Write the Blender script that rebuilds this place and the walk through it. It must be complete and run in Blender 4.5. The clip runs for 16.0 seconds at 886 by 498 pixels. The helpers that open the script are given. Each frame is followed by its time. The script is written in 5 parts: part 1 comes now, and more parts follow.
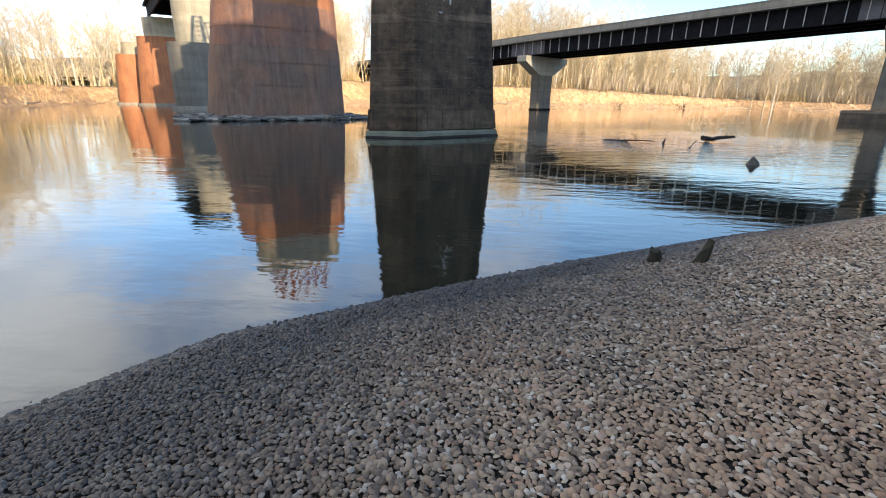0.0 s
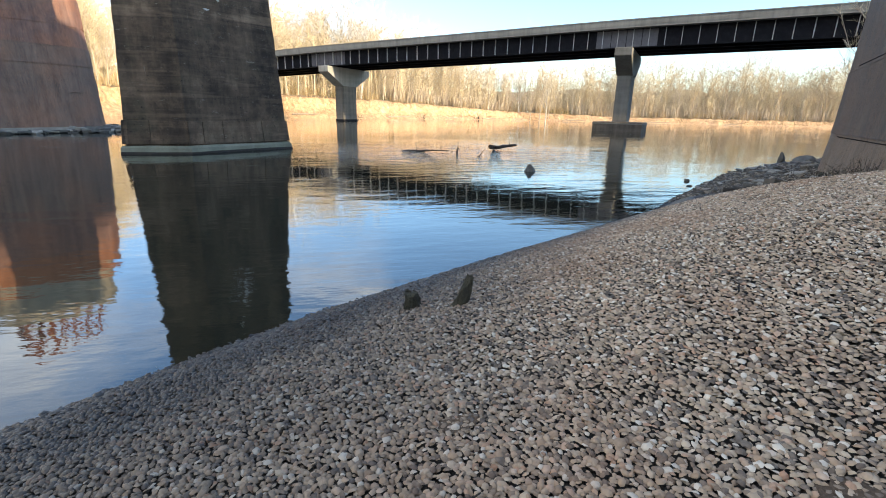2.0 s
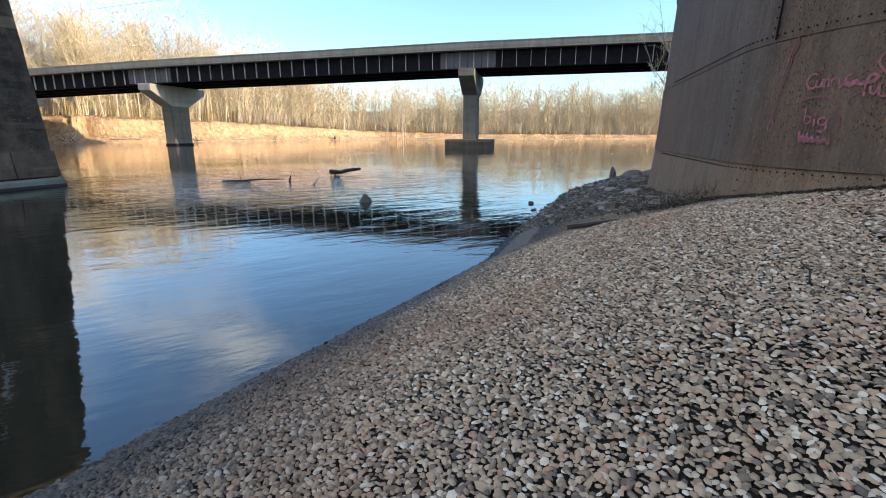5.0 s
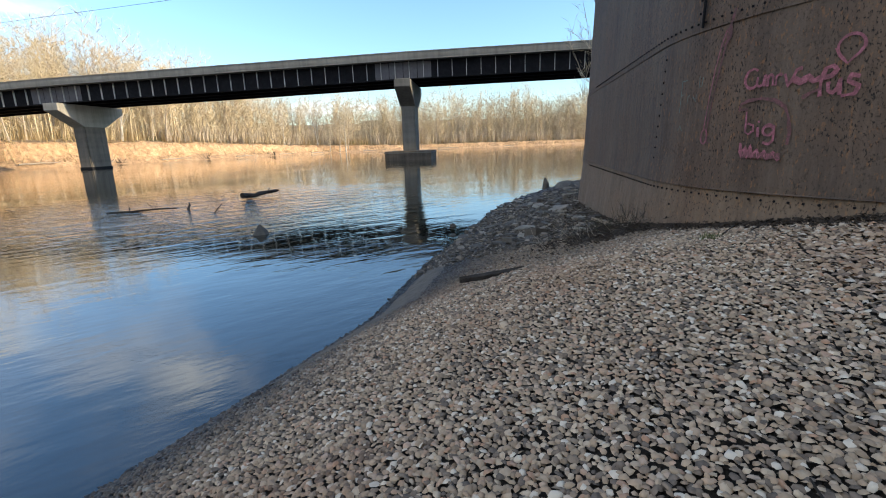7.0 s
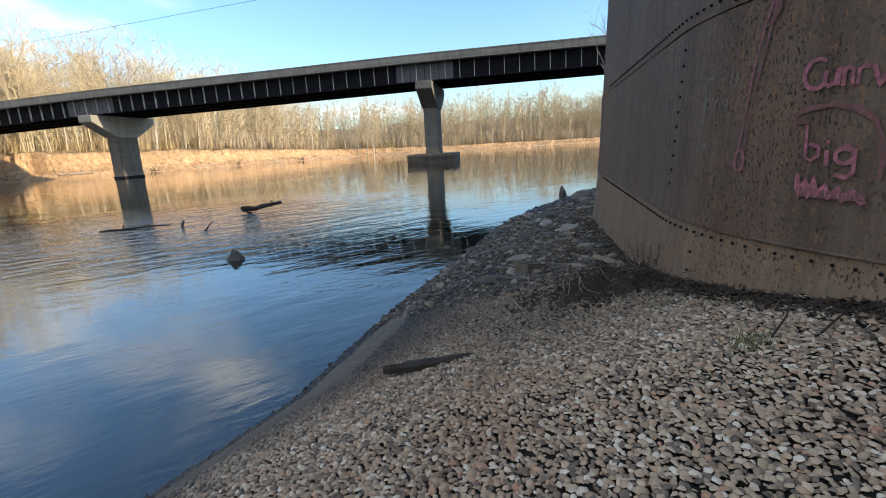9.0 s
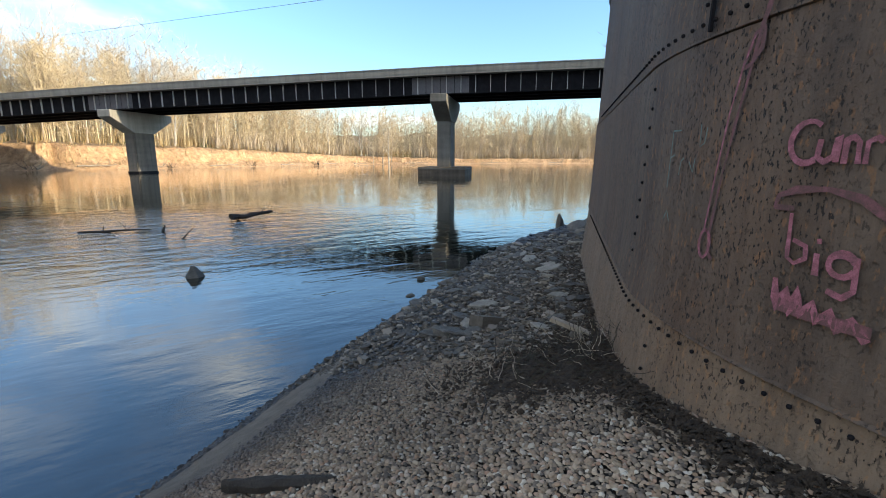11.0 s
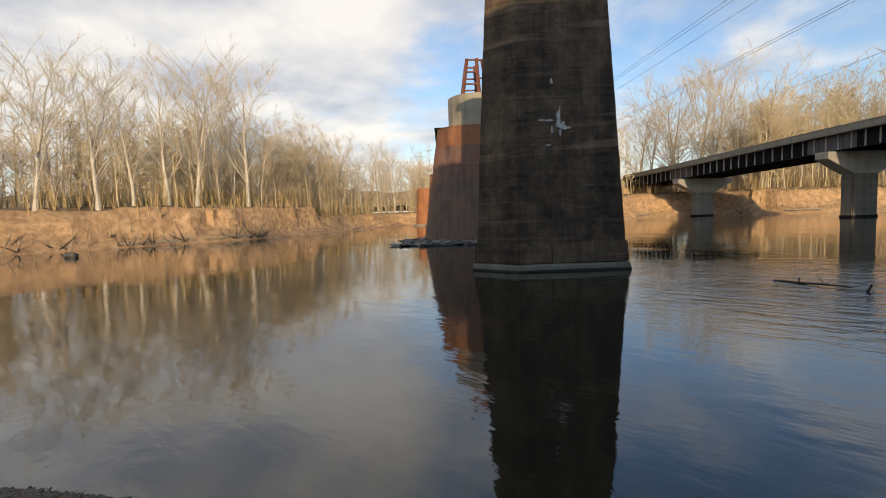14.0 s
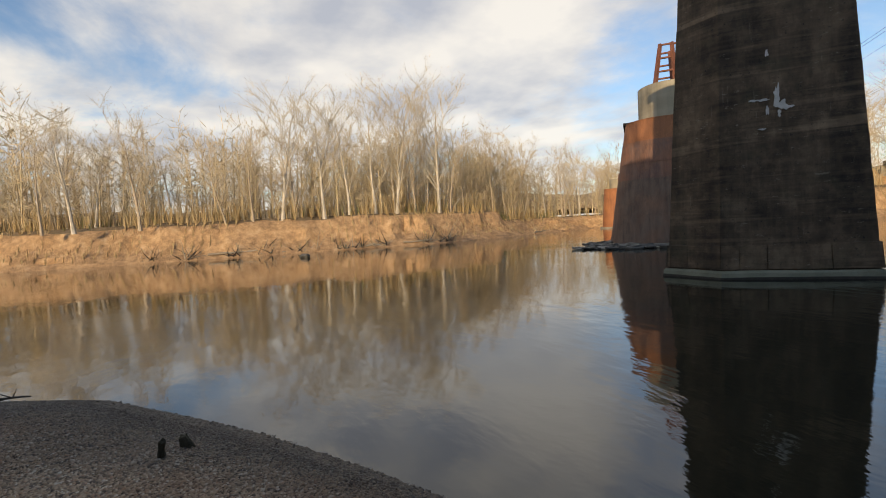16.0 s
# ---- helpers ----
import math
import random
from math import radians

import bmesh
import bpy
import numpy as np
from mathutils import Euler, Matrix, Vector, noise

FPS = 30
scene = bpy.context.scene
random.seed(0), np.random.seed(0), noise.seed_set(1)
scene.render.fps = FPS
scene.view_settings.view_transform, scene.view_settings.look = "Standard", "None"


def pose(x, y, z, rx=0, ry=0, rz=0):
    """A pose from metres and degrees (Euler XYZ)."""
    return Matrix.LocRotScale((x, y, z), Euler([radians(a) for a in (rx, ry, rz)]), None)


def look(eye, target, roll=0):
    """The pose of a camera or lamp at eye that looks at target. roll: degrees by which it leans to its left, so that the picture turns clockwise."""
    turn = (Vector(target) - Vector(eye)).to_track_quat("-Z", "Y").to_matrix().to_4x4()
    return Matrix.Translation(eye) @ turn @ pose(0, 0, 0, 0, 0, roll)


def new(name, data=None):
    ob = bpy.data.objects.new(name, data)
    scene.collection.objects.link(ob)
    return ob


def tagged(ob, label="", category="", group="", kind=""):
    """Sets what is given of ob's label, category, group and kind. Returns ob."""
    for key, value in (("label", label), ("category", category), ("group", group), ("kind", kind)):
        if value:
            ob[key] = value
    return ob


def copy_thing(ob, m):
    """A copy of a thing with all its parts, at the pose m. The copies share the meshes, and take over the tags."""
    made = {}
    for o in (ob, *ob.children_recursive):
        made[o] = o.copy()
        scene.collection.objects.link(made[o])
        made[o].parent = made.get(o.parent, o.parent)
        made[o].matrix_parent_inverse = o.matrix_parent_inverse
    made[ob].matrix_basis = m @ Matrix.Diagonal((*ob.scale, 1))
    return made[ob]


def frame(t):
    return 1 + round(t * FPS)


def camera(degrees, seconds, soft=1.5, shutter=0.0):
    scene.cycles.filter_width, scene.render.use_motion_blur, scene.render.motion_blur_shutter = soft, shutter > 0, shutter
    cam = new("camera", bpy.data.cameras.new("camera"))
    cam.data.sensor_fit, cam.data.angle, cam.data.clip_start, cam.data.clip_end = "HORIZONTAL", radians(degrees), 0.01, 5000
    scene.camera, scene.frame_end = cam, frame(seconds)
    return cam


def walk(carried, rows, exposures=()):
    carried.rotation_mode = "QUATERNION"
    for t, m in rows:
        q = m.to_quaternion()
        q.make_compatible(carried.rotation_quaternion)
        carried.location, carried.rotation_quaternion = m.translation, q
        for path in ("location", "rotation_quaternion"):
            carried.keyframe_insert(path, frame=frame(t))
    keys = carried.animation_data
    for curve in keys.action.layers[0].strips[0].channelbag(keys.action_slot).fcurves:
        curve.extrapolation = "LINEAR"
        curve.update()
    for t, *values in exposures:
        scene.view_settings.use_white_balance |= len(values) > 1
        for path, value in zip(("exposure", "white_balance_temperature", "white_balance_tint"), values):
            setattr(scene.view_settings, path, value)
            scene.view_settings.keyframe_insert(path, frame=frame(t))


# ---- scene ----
cam = camera(87.2, 16.0, 1.0)
PATH = [
    (0, (-0.695, 0.076, 1.902), (-0.941, 1.963, 1.285), 0.9),
    (0.5, (-0.428, 0.354, 1.872), (-0.295, 2.253, 1.26), 1.5),
    (1, (-0.125, 0.654, 1.895), (0.228, 2.537, 1.32), 1.4),
    (1.5, (0.035, 0.986, 1.891), (0.442, 2.864, 1.339), 1.5),
    (2, (0.178, 1.287, 1.89), (0.665, 3.144, 1.329), 1.4),
    (2.5, (0.389, 1.696, 1.851), (0.9, 3.55, 1.301), 0.2),
    (3, (0.639, 2.04, 1.858), (1.161, 3.895, 1.322), -0.5),
    (3.5, (0.922, 2.326, 1.921), (1.558, 4.145, 1.385), -0.6),
    (4, (1.294, 2.609, 1.923), (2.06, 4.386, 1.419), -0.8),
    (4.5, (1.651, 2.879, 1.949), (2.516, 4.611, 1.447), -0.6),
    (5, (2.031, 3.182, 2.005), (3.028, 4.848, 1.525), 0.2),
    (5.2, (2.209, 3.276, 1.986), (3.259, 4.906, 1.496), -0.0),
    (7.3, (4.108, 4.242, 2.191), (5.276, 5.805, 1.751), -1.9),
    (7.5, (4.25, 4.323, 2.219), (5.398, 5.895, 1.761), -2.2),
    (8, (4.677, 4.564, 2.253), (5.778, 6.168, 1.791), -2.8),
    (8.5, (5.067, 4.717, 2.271), (6.16, 6.33, 1.821), -3.7),
    (9, (5.505, 4.833, 2.353), (6.567, 6.472, 1.918), -3.2),
    (9.2, (5.672, 4.882, 2.35), (6.723, 6.527, 1.914), -3.0),
    (11.3, (6.772, 5.144, 2.694), (7.765, 6.841, 2.329), 1.2),
    (11.5, (6.815, 5.145, 2.771), (7.709, 6.897, 2.406), 0.7),
    (12, (6.842, 5.141, 2.818), (7.271, 7.067, 2.49), -0.9),
    (12.5, (6.894, 5.201, 2.833), (6.66, 7.17, 2.566), -1.9),
    (13, (6.814, 5.160, 2.880), (5.946, 6.946, 2.647), -2.34),
    (13.5, (6.776, 5.113, 2.887), (5.623, 6.734, 2.685), -2.21),
    (14, (6.770, 5.107, 2.887), (5.417, 6.571, 2.729), -2.07),
    (14.5, (6.769, 5.139, 2.883), (5.264, 6.449, 2.759), -2.50),
    (15, (6.761, 5.141, 2.884), (5.163, 6.339, 2.776), -2.76),
    (15.5, (6.843, 5.380, 2.751), (5.159, 6.455, 2.654), -2.98),
    (16, (6.957, 5.307, 2.798), (5.145, 6.147, 2.694), -3.25),
]
EXPOSURES = [(0, 0.88, 6500, 8), (1, 1.12, 6500, 6), (3, 1.1, 6450, 6), (5, 0.84, 6250, 6), (9, 0.56, 6350, 5), (11.4, 0.7, 6250, 4), (12, 0.5, 6350, 4), (12.5, 0.2, 6500, 4), (14, -0.24, 7300, 10), (16, -0.32, 7450, 10)]
walk(cam, [(t, look(eye, target, roll)) for t, eye, target, roll in PATH], EXPOSURES)

# ---- world and sun ----
SUN_AZ, SUN_EL = radians(136), radians(13)
world = bpy.data.worlds.new("world")
scene.world = world
world.use_nodes = True
wn, wl = world.node_tree.nodes, world.node_tree.links
sky = wn.new("ShaderNodeTexSky")
sky.sky_type, sky.sun_disc = "NISHITA", False
sky.sun_elevation, sky.sun_rotation = SUN_EL, SUN_AZ
sky.air_density, sky.dust_density, sky.ozone_density = 1.0, 0.6, 2.0
wc = wn.new("ShaderNodeTexCoord")
sep = wn.new("ShaderNodeSeparateXYZ")
wl.new(wc.outputs["Generated"], sep.inputs[0])


def wmath(op, a, b=None):
    n = wn.new("ShaderNodeMath")
    n.operation = op
    for i, v in enumerate((a, b)):
        if v is None:
            continue
        if isinstance(v, (int, float)):
            n.inputs[i].default_value = v
        else:
            wl.new(v, n.inputs[i])
    return n.outputs[0]


# clouds lie on a flat layer: the direction divided by its height
hz = wmath("ADD", wmath("MAXIMUM", sep.outputs[2], 0.0), 0.14)
comb = wn.new("ShaderNodeCombineXYZ")
wl.new(wmath("DIVIDE", sep.outputs[0], hz), comb.inputs[0])
wl.new(wmath("DIVIDE", sep.outputs[1], hz), comb.inputs[1])
cn = wn.new("ShaderNodeTexNoise")
cn.inputs["Scale"].default_value, cn.inputs["Detail"].default_value, cn.inputs["Roughness"].default_value = 0.75, 9, 0.58
cn.inputs["Distortion"].default_value = 0.3
wl.new(comb.outputs[0], cn.inputs["Vector"])
# more cloud towards the west
cover = wmath("ADD", cn.outputs["Fac"], wmath("MULTIPLY", sep.outputs[0], -0.16))
cr = wn.new("ShaderNodeMapRange")
cr.inputs["From Min"].default_value, cr.inputs["From Max"].default_value = 0.47, 0.66
cr.interpolation_type = "SMOOTHSTEP"
wl.new(cover, cr.inputs["Value"])
shade = wn.new("ShaderNodeTexNoise")
shade.inputs["Scale"].default_value, shade.inputs["Detail"].default_value = 1.7, 6
wl.new(comb.outputs[0], shade.inputs["Vector"])
ccol = wn.new("ShaderNodeValToRGB")
ccol.color_ramp.elements[0].position, ccol.color_ramp.elements[0].color = 0.36, (2.9, 3.2, 3.9, 1)
ccol.color_ramp.elements[1].position, ccol.color_ramp.elements[1].color = 0.62, (5.6, 5.6, 5.6, 1)
wl.new(shade.outputs["Fac"], ccol.inputs[0])
cm = wn.new("ShaderNodeMix")
cm.data_type = "RGBA"
wl.new(wmath("MULTIPLY", cr.outputs[0], 0.9), cm.inputs[0])
clear = wn.new("ShaderNodeMix")
clear.data_type, clear.blend_type = "RGBA", "MULTIPLY"
clear.inputs[0].default_value = 1.0
wl.new(sky.outputs[0], clear.inputs[6])
clear.inputs[7].default_value = (0.95, 1.04, 1.2, 1)
wl.new(clear.outputs[2], cm.inputs[6])
wl.new(ccol.outputs[0], cm.inputs[7])
wl.new(cm.outputs[2], wn["Background"].inputs[0])
wn["Background"].inputs[1].default_value = 0.21

sun = new("sun", bpy.data.lights.new("sun", "SUN"))
sun.data.energy, sun.data.angle, sun.data.color = 5.0, radians(0.5), (1.0, 0.8, 0.55)
sun_way = Vector((math.sin(SUN_AZ) * math.cos(SUN_EL), math.cos(SUN_AZ) * math.cos(SUN_EL), math.sin(SUN_EL)))
sun.matrix_world = look(sun_way * 300, (0, 0, 0))


# ---- materials ----
# plan: u runs downstream along the piers, s across the river along the old line
U, V = Vector((0.736, 0.677, 0)), Vector((-0.677, 0.736, 0))
Z = Vector((0, 0, 1))


class Nodes:
    def __init__(self, name):
        self.mat = bpy.data.materials.new(name)
        self.mat.use_nodes = True
        self.n, self.l = self.mat.node_tree.nodes, self.mat.node_tree.links
        self.b = self.n["Principled BSDF"]
        self.co = self.n.new("ShaderNodeTexCoord").outputs["Object"]

    def put(self, v, socket):
        if isinstance(v, (int, float)):
            socket.default_value = v
        elif isinstance(v, tuple):
            socket.default_value = (*v, 1) if len(v) == 3 and socket.type == "RGBA" else v
        else:
            self.l.new(v, socket)

    def math(self, op, a, b=0.5):
        n = self.n.new("ShaderNodeMath")
        n.operation = op
        self.put(a, n.inputs[0]), self.put(b, n.inputs[1])
        return n.outputs[0]

    def stretch(self, scale, co=None):
        n = self.n.new("ShaderNodeMapping")
        self.put(co or self.co, n.inputs["Vector"])
        n.inputs["Scale"].default_value = scale
        return n.outputs[0]

    def noise(self, scale, detail=5, rough=0.6, co=None, out="Fac"):
        n = self.n.new("ShaderNodeTexNoise")
        self.put(co or self.co, n.inputs["Vector"])
        n.inputs["Scale"].default_value, n.inputs["Detail"].default_value, n.inputs["Roughness"].default_value = scale, detail, rough
        return n.outputs[out]

    def ramp(self, fac, *stops):
        n = self.n.new("ShaderNodeValToRGB")
        e = n.color_ramp.elements
        while len(e) < len(stops):
            e.new(0.5)
        for el, (p, c) in zip(e, stops):
            el.position, el.color = p, (*c, 1) if isinstance(c, tuple) else (c, c, c, 1)
        self.put(fac, n.inputs[0])
        return n.outputs[0]

    def mix(self, fac, a, b, mode="MIX"):
        n = self.n.new("ShaderNodeMix")
        n.data_type, n.blend_type = "RGBA", mode
        self.put(fac, n.inputs[0]), self.put(a, n.inputs[6]), self.put(b, n.inputs[7])
        return n.outputs[2]

    def done(self, color, rough=0.9, bump=None, strength=0.5, distance=0.02, metal=0.0):
        self.put(color, self.b.inputs["Base Color"]), self.put(rough, self.b.inputs["Roughness"])
        self.b.inputs["Metallic"].default_value = metal
        if bump is not None:
            n = self.n.new("ShaderNodeBump")
            n.inputs["Strength"].default_value, n.inputs["Distance"].default_value = strength, distance
            self.put(bump, n.inputs["Height"])
            self.l.new(n.outputs[0], self.b.inputs["Normal"])
        return self.mat


def earthy(name, a, b, c, scale=2.0, rough=0.95, strength=0.5, distance=0.03):
    n = Nodes(name)
    col = n.ramp(n.noise(scale, 6, 0.65), (0.3, a), (0.52, b), (0.72, c))
    col = n.mix(0.35, col, n.ramp(n.noise(scale * 11, 4), (0.3, a), (0.7, c)))
    return n.done(col, rough, n.noise(scale * 7, 7, 0.7), strength, distance)


def concrete(name, a, b, c, streak=0.6, strength=0.35):
    n = Nodes(name)
    col = n.ramp(n.noise(0.55, 7, 0.62), (0.3, a), (0.5, b), (0.7, c))
    run = n.noise(1.0, 6, 0.6, n.stretch((2.2, 2.2, 0.13)))
    col = n.mix(streak, col, n.ramp(run, (0.32, tuple(v * 0.45 for v in a)), (0.5, b), (0.68, c)), "MIX")
    lines = n.noise(1.0, 3, 0.5, n.stretch((0.12, 0.12, 1.1)))
    col = n.mix(0.22, col, n.ramp(lines, (0.38, tuple(v * 0.5 for v in a)), (0.6, c)))
    col = n.mix(0.25, col, n.ramp(n.noise(28, 4), (0.3, a), (0.7, c)))
    return n.done(col, 0.92, n.math("ADD", n.noise(9, 8, 0.7), n.math("MULTIPLY", lines, 0.25)), strength, 0.04)


def rusty(name, dark, mid, bright, orange, amount=0.5):
    n = Nodes(name)
    col = n.ramp(n.noise(0.8, 8, 0.65), (0.3, dark), (0.52, mid), (0.72, bright))
    run = n.noise(1.0, 7, 0.62, n.stretch((3.4, 3.4, 0.22)))
    col = n.mix(0.55, col, n.ramp(run, (0.34, dark), (0.5, mid), (0.66, bright)))
    patch = n.ramp(n.noise(0.45, 6, 0.6), (0.5 - 0.12 * amount, 0.0), (0.66, 1.0))
    col = n.mix(n.math("MULTIPLY", patch, amount), col, orange)
    pits = n.ramp(n.noise(22, 5, 0.7), (0.33, 0.0), (0.4, 1.0))
    col = n.mix(n.math("MULTIPLY", n.math("SUBTRACT", 1.0, pits), 0.5), col, tuple(v * 0.5 for v in dark))
    fine = n.noise(1.0, 6, 0.7, n.stretch((16, 16, 2.0)))
    col = n.mix(0.2, col, n.ramp(fine, (0.36, tuple(v * 0.5 for v in dark)), (0.5, mid), (0.66, tuple(v * 1.25 for v in bright))))
    fleck = n.ramp(n.noise(1.0, 4, 0.6, n.stretch((30, 30, 12))), (0.58, 0.0), (0.65, 1.0))
    col = n.mix(n.math("MULTIPLY", fleck, 0.6), col, tuple(v * 1.3 for v in orange))
    # rust holes and short runs come in loose drifts
    drift = n.ramp(n.noise(0.9, 4, 0.6), (0.36, 0.0), (0.52, 1.0))
    holes = n.math("MULTIPLY", drift, n.ramp(n.noise(1.0, 3, 0.6, n.stretch((60, 60, 32))), (0.37, 1.0), (0.42, 0.0)))
    col = n.mix(holes, col, tuple(v * 0.3 for v in dark))
    h = n.math("SUBTRACT", n.math("ADD", n.noise(16, 8, 0.7), n.math("MULTIPLY", pits, 0.5)), n.math("MULTIPLY", holes, 0.4))
    return n.done(col, 0.75, n.math("ADD", h, n.math("MULTIPLY", fine, 0.12)), 0.8, 0.02)


def water_material():
    n = Nodes("river_water")
    murk = n.ramp(n.noise(0.05, 4), (0.35, (0.011, 0.013, 0.008)), (0.65, (0.017, 0.017, 0.011)))
    far = n.n.new("ShaderNodeVectorMath")
    far.operation = "DISTANCE"
    n.put(n.co, far.inputs[0])
    far.inputs[1].default_value = (7.5, 25.5, 0)
    riffle = n.n.new("ShaderNodeMapRange")
    n.put(far.outputs["Value"], riffle.inputs["Value"])
    for k, v in (("From Min", 1), ("From Max", 11.5), ("To Min", 1), ("To Max", 0)):
        riffle.inputs[k].default_value = v
    riffle.interpolation_type = "SMOOTHSTEP"
    gust = n.ramp(n.noise(0.16, 4, 0.55, n.stretch((1.0, 1.6, 1))), (0.5, 0.0), (0.68, 1.0))
    power = n.math("ADD", n.math("MULTIPLY", gust, 0.28), n.math("MULTIPLY", riffle.outputs[0], n.math("ADD", 0.35, n.math("MULTIPLY", n.noise(0.45, 3, 0.5, n.stretch((0.6, 1.6, 1))), 2.2))))
    wave = n.noise(1.1, 4, 0.5, n.stretch((0.75, 2.0, 1)))
    fine = n.noise(5.5, 3, 0.5, n.stretch((0.8, 1.5, 1)))
    slow = n.noise(0.5, 2, 0.5)
    h = n.math("ADD", n.math("MULTIPLY", n.math("ADD", wave, n.math("MULTIPLY", fine, 0.22)), n.math("ADD", power, 0.135)), n.math("MULTIPLY", slow, 0.05))
    n.b.inputs["IOR"].default_value = 1.48
    n.b.inputs["Specular IOR Level"].default_value = 0.9
    n.b.inputs["Coat Weight"].default_value, n.b.inputs["Coat Roughness"].default_value = 0.22, 0.03
    mat = n.done(murk, 0.03, h, 1.0, 0.042)
    n.l.new(n.b.inputs["Normal"].links[0].from_socket, n.b.inputs["Coat Normal"])
    return mat


M_WATER = water_material()
# soil coloured near black to deepen the shade in the gaps between pebbles
M_SOIL = earthy("shade_dark_gravel_bed", (0.012, 0.01, 0.007), (0.03, 0.023, 0.016), (0.06, 0.046, 0.032), 9.0)
M_MUD = earthy("grey_mud", (0.06, 0.05, 0.038), (0.12, 0.1, 0.078), (0.17, 0.145, 0.115), 7.0, 0.75, 0.5)
M_BANK = earthy("eroded_clay_bank", (0.2, 0.105, 0.05), (0.62, 0.37, 0.19), (0.85, 0.62, 0.38), 1.1, 0.95, 1.0, 0.3)
M_WOODFLOOR = earthy("leaf_litter", (0.14, 0.1, 0.055), (0.27, 0.19, 0.11), (0.38, 0.28, 0.17), 1.0, 0.95, 0.8, 0.2)
def stained_pier():
    n = Nodes("stained_pier_concrete")
    dark, mid, tan, pale = (0.014, 0.01, 0.006), (0.1, 0.066, 0.04), (0.31, 0.21, 0.13), (0.46, 0.4, 0.31)
    col = n.ramp(n.noise(0.5, 9, 0.62, n.stretch((1, 1, 0.55))), (0.36, dark), (0.5, mid), (0.62, tan))
    run = n.noise(1.0, 7, 0.66, n.stretch((1.7, 1.7, 0.16)))
    col = n.mix(0.42, col, n.ramp(run, (0.36, dark), (0.52, mid), (0.66, tan)))
    spread = n.noise(1.5, 9, 0.7)
    col = n.mix(0.34, col, n.ramp(spread, (0.4, dark), (0.5, mid), (0.62, tan)))
    # pale flaking patches in short level strokes and runs of lime
    flake = n.ramp(n.noise(1.0, 8, 0.75, n.stretch((2.2, 2.2, 6.5))), (0.615, 0.0), (0.66, 1.0))
    col = n.mix(n.math("MULTIPLY", flake, 0.5), col, pale)
    lime = n.ramp(n.noise(1.0, 6, 0.7, n.stretch((6, 6, 0.5))), (0.64, 0.0), (0.72, 1.0))
    col = n.mix(n.math("MULTIPLY", lime, 0.4), col, pale)
    # level tide lines and the tone of each lift of concrete
    tide = n.noise(1.0, 4, 0.6, n.stretch((0.1, 0.1, 1.5)))
    col = n.mix(0.33, col, n.ramp(tide, (0.36, dark), (0.46, mid), (0.54, dark), (0.64, tan)))
    line = n.ramp(n.noise(1.0, 3, 0.5, n.stretch((0.5, 0.5, 16))), (0.64, 0.0), (0.7, 1.0))
    col = n.mix(n.math("MULTIPLY", line, 0.14), col, (0.22, 0.17, 0.12))
    lift = n.n.new("ShaderNodeObjectInfo").outputs["Random"]
    col = n.mix(0.75, col, n.ramp(lift, (0.0, 0.65), (0.5, 1.1), (1.0, 1.2)), "MULTIPLY")
    moss = n.ramp(n.noise(0.7, 5, 0.6), (0.55, 0.0), (0.7, 1.0))
    col = n.mix(n.math("MULTIPLY", moss, 0.3), col, (0.05, 0.055, 0.03))
    pits = n.ramp(n.noise(7, 6, 0.7), (0.33, 1.0), (0.39, 0.0))
    col = n.mix(n.math("MULTIPLY", pits, 0.7), col, (0.008, 0.007, 0.006))
    h = n.math("ADD", n.math("SUBTRACT", n.noise(6, 8, 0.72), n.math("MULTIPLY", pits, 0.5)), n.math("MULTIPLY", flake, 0.3))
    return n.done(col, 0.92, h, 0.6, 0.06)


M_PIER = stained_pier()
M_PLINTH = concrete("pale_cracked_concrete", (0.028, 0.022, 0.016), (0.085, 0.066, 0.048), (0.17, 0.142, 0.11), 0.5)
M_ALGAE = concrete("algae_green_ledge", (0.09, 0.09, 0.06), (0.2, 0.2, 0.14), (0.32, 0.31, 0.23), 0.25)
M_CONC = concrete("bridge_concrete", (0.2, 0.185, 0.155), (0.29, 0.27, 0.235), (0.37, 0.345, 0.3), 0.45)
M_SHAFT = concrete("dark_brown_shaft_concrete", (0.06, 0.052, 0.042), (0.13, 0.112, 0.09), (0.22, 0.19, 0.155), 0.5)
M_PARAPET = concrete("weathered_parapet_concrete", (0.13, 0.122, 0.105), (0.2, 0.185, 0.16), (0.28, 0.265, 0.23), 0.5)
# upper blocks of the old piers: the sunlight is put into this colour
M_LITCONC = concrete("sunlit_old_concrete", (0.2, 0.175, 0.125), (0.33, 0.29, 0.215), (0.43, 0.38, 0.29), 0.45)
M_GREYC = concrete("grey_old_concrete", (0.1, 0.09, 0.075), (0.16, 0.145, 0.12), (0.22, 0.2, 0.17), 0.4)
M_CASING = rusty("brown_riveted_steel", (0.046, 0.033, 0.024), (0.1, 0.072, 0.052), (0.16, 0.118, 0.084), (0.19, 0.095, 0.04), 0.35)
M_SKIRT = rusty("tan_scaled_steel", (0.1, 0.07, 0.046), (0.185, 0.135, 0.092), (0.26, 0.195, 0.135), (0.24, 0.13, 0.06), 0.35)
M_RUST = rusty("purple_brown_rust_plate", (0.075, 0.043, 0.034), (0.19, 0.108, 0.082), (0.3, 0.175, 0.125), (0.42, 0.165, 0.075), 0.75)
M_BROWNPLATE = rusty("grey_brown_plate", (0.07, 0.045, 0.034), (0.17, 0.112, 0.082), (0.27, 0.18, 0.13), (0.36, 0.16, 0.08), 0.45)
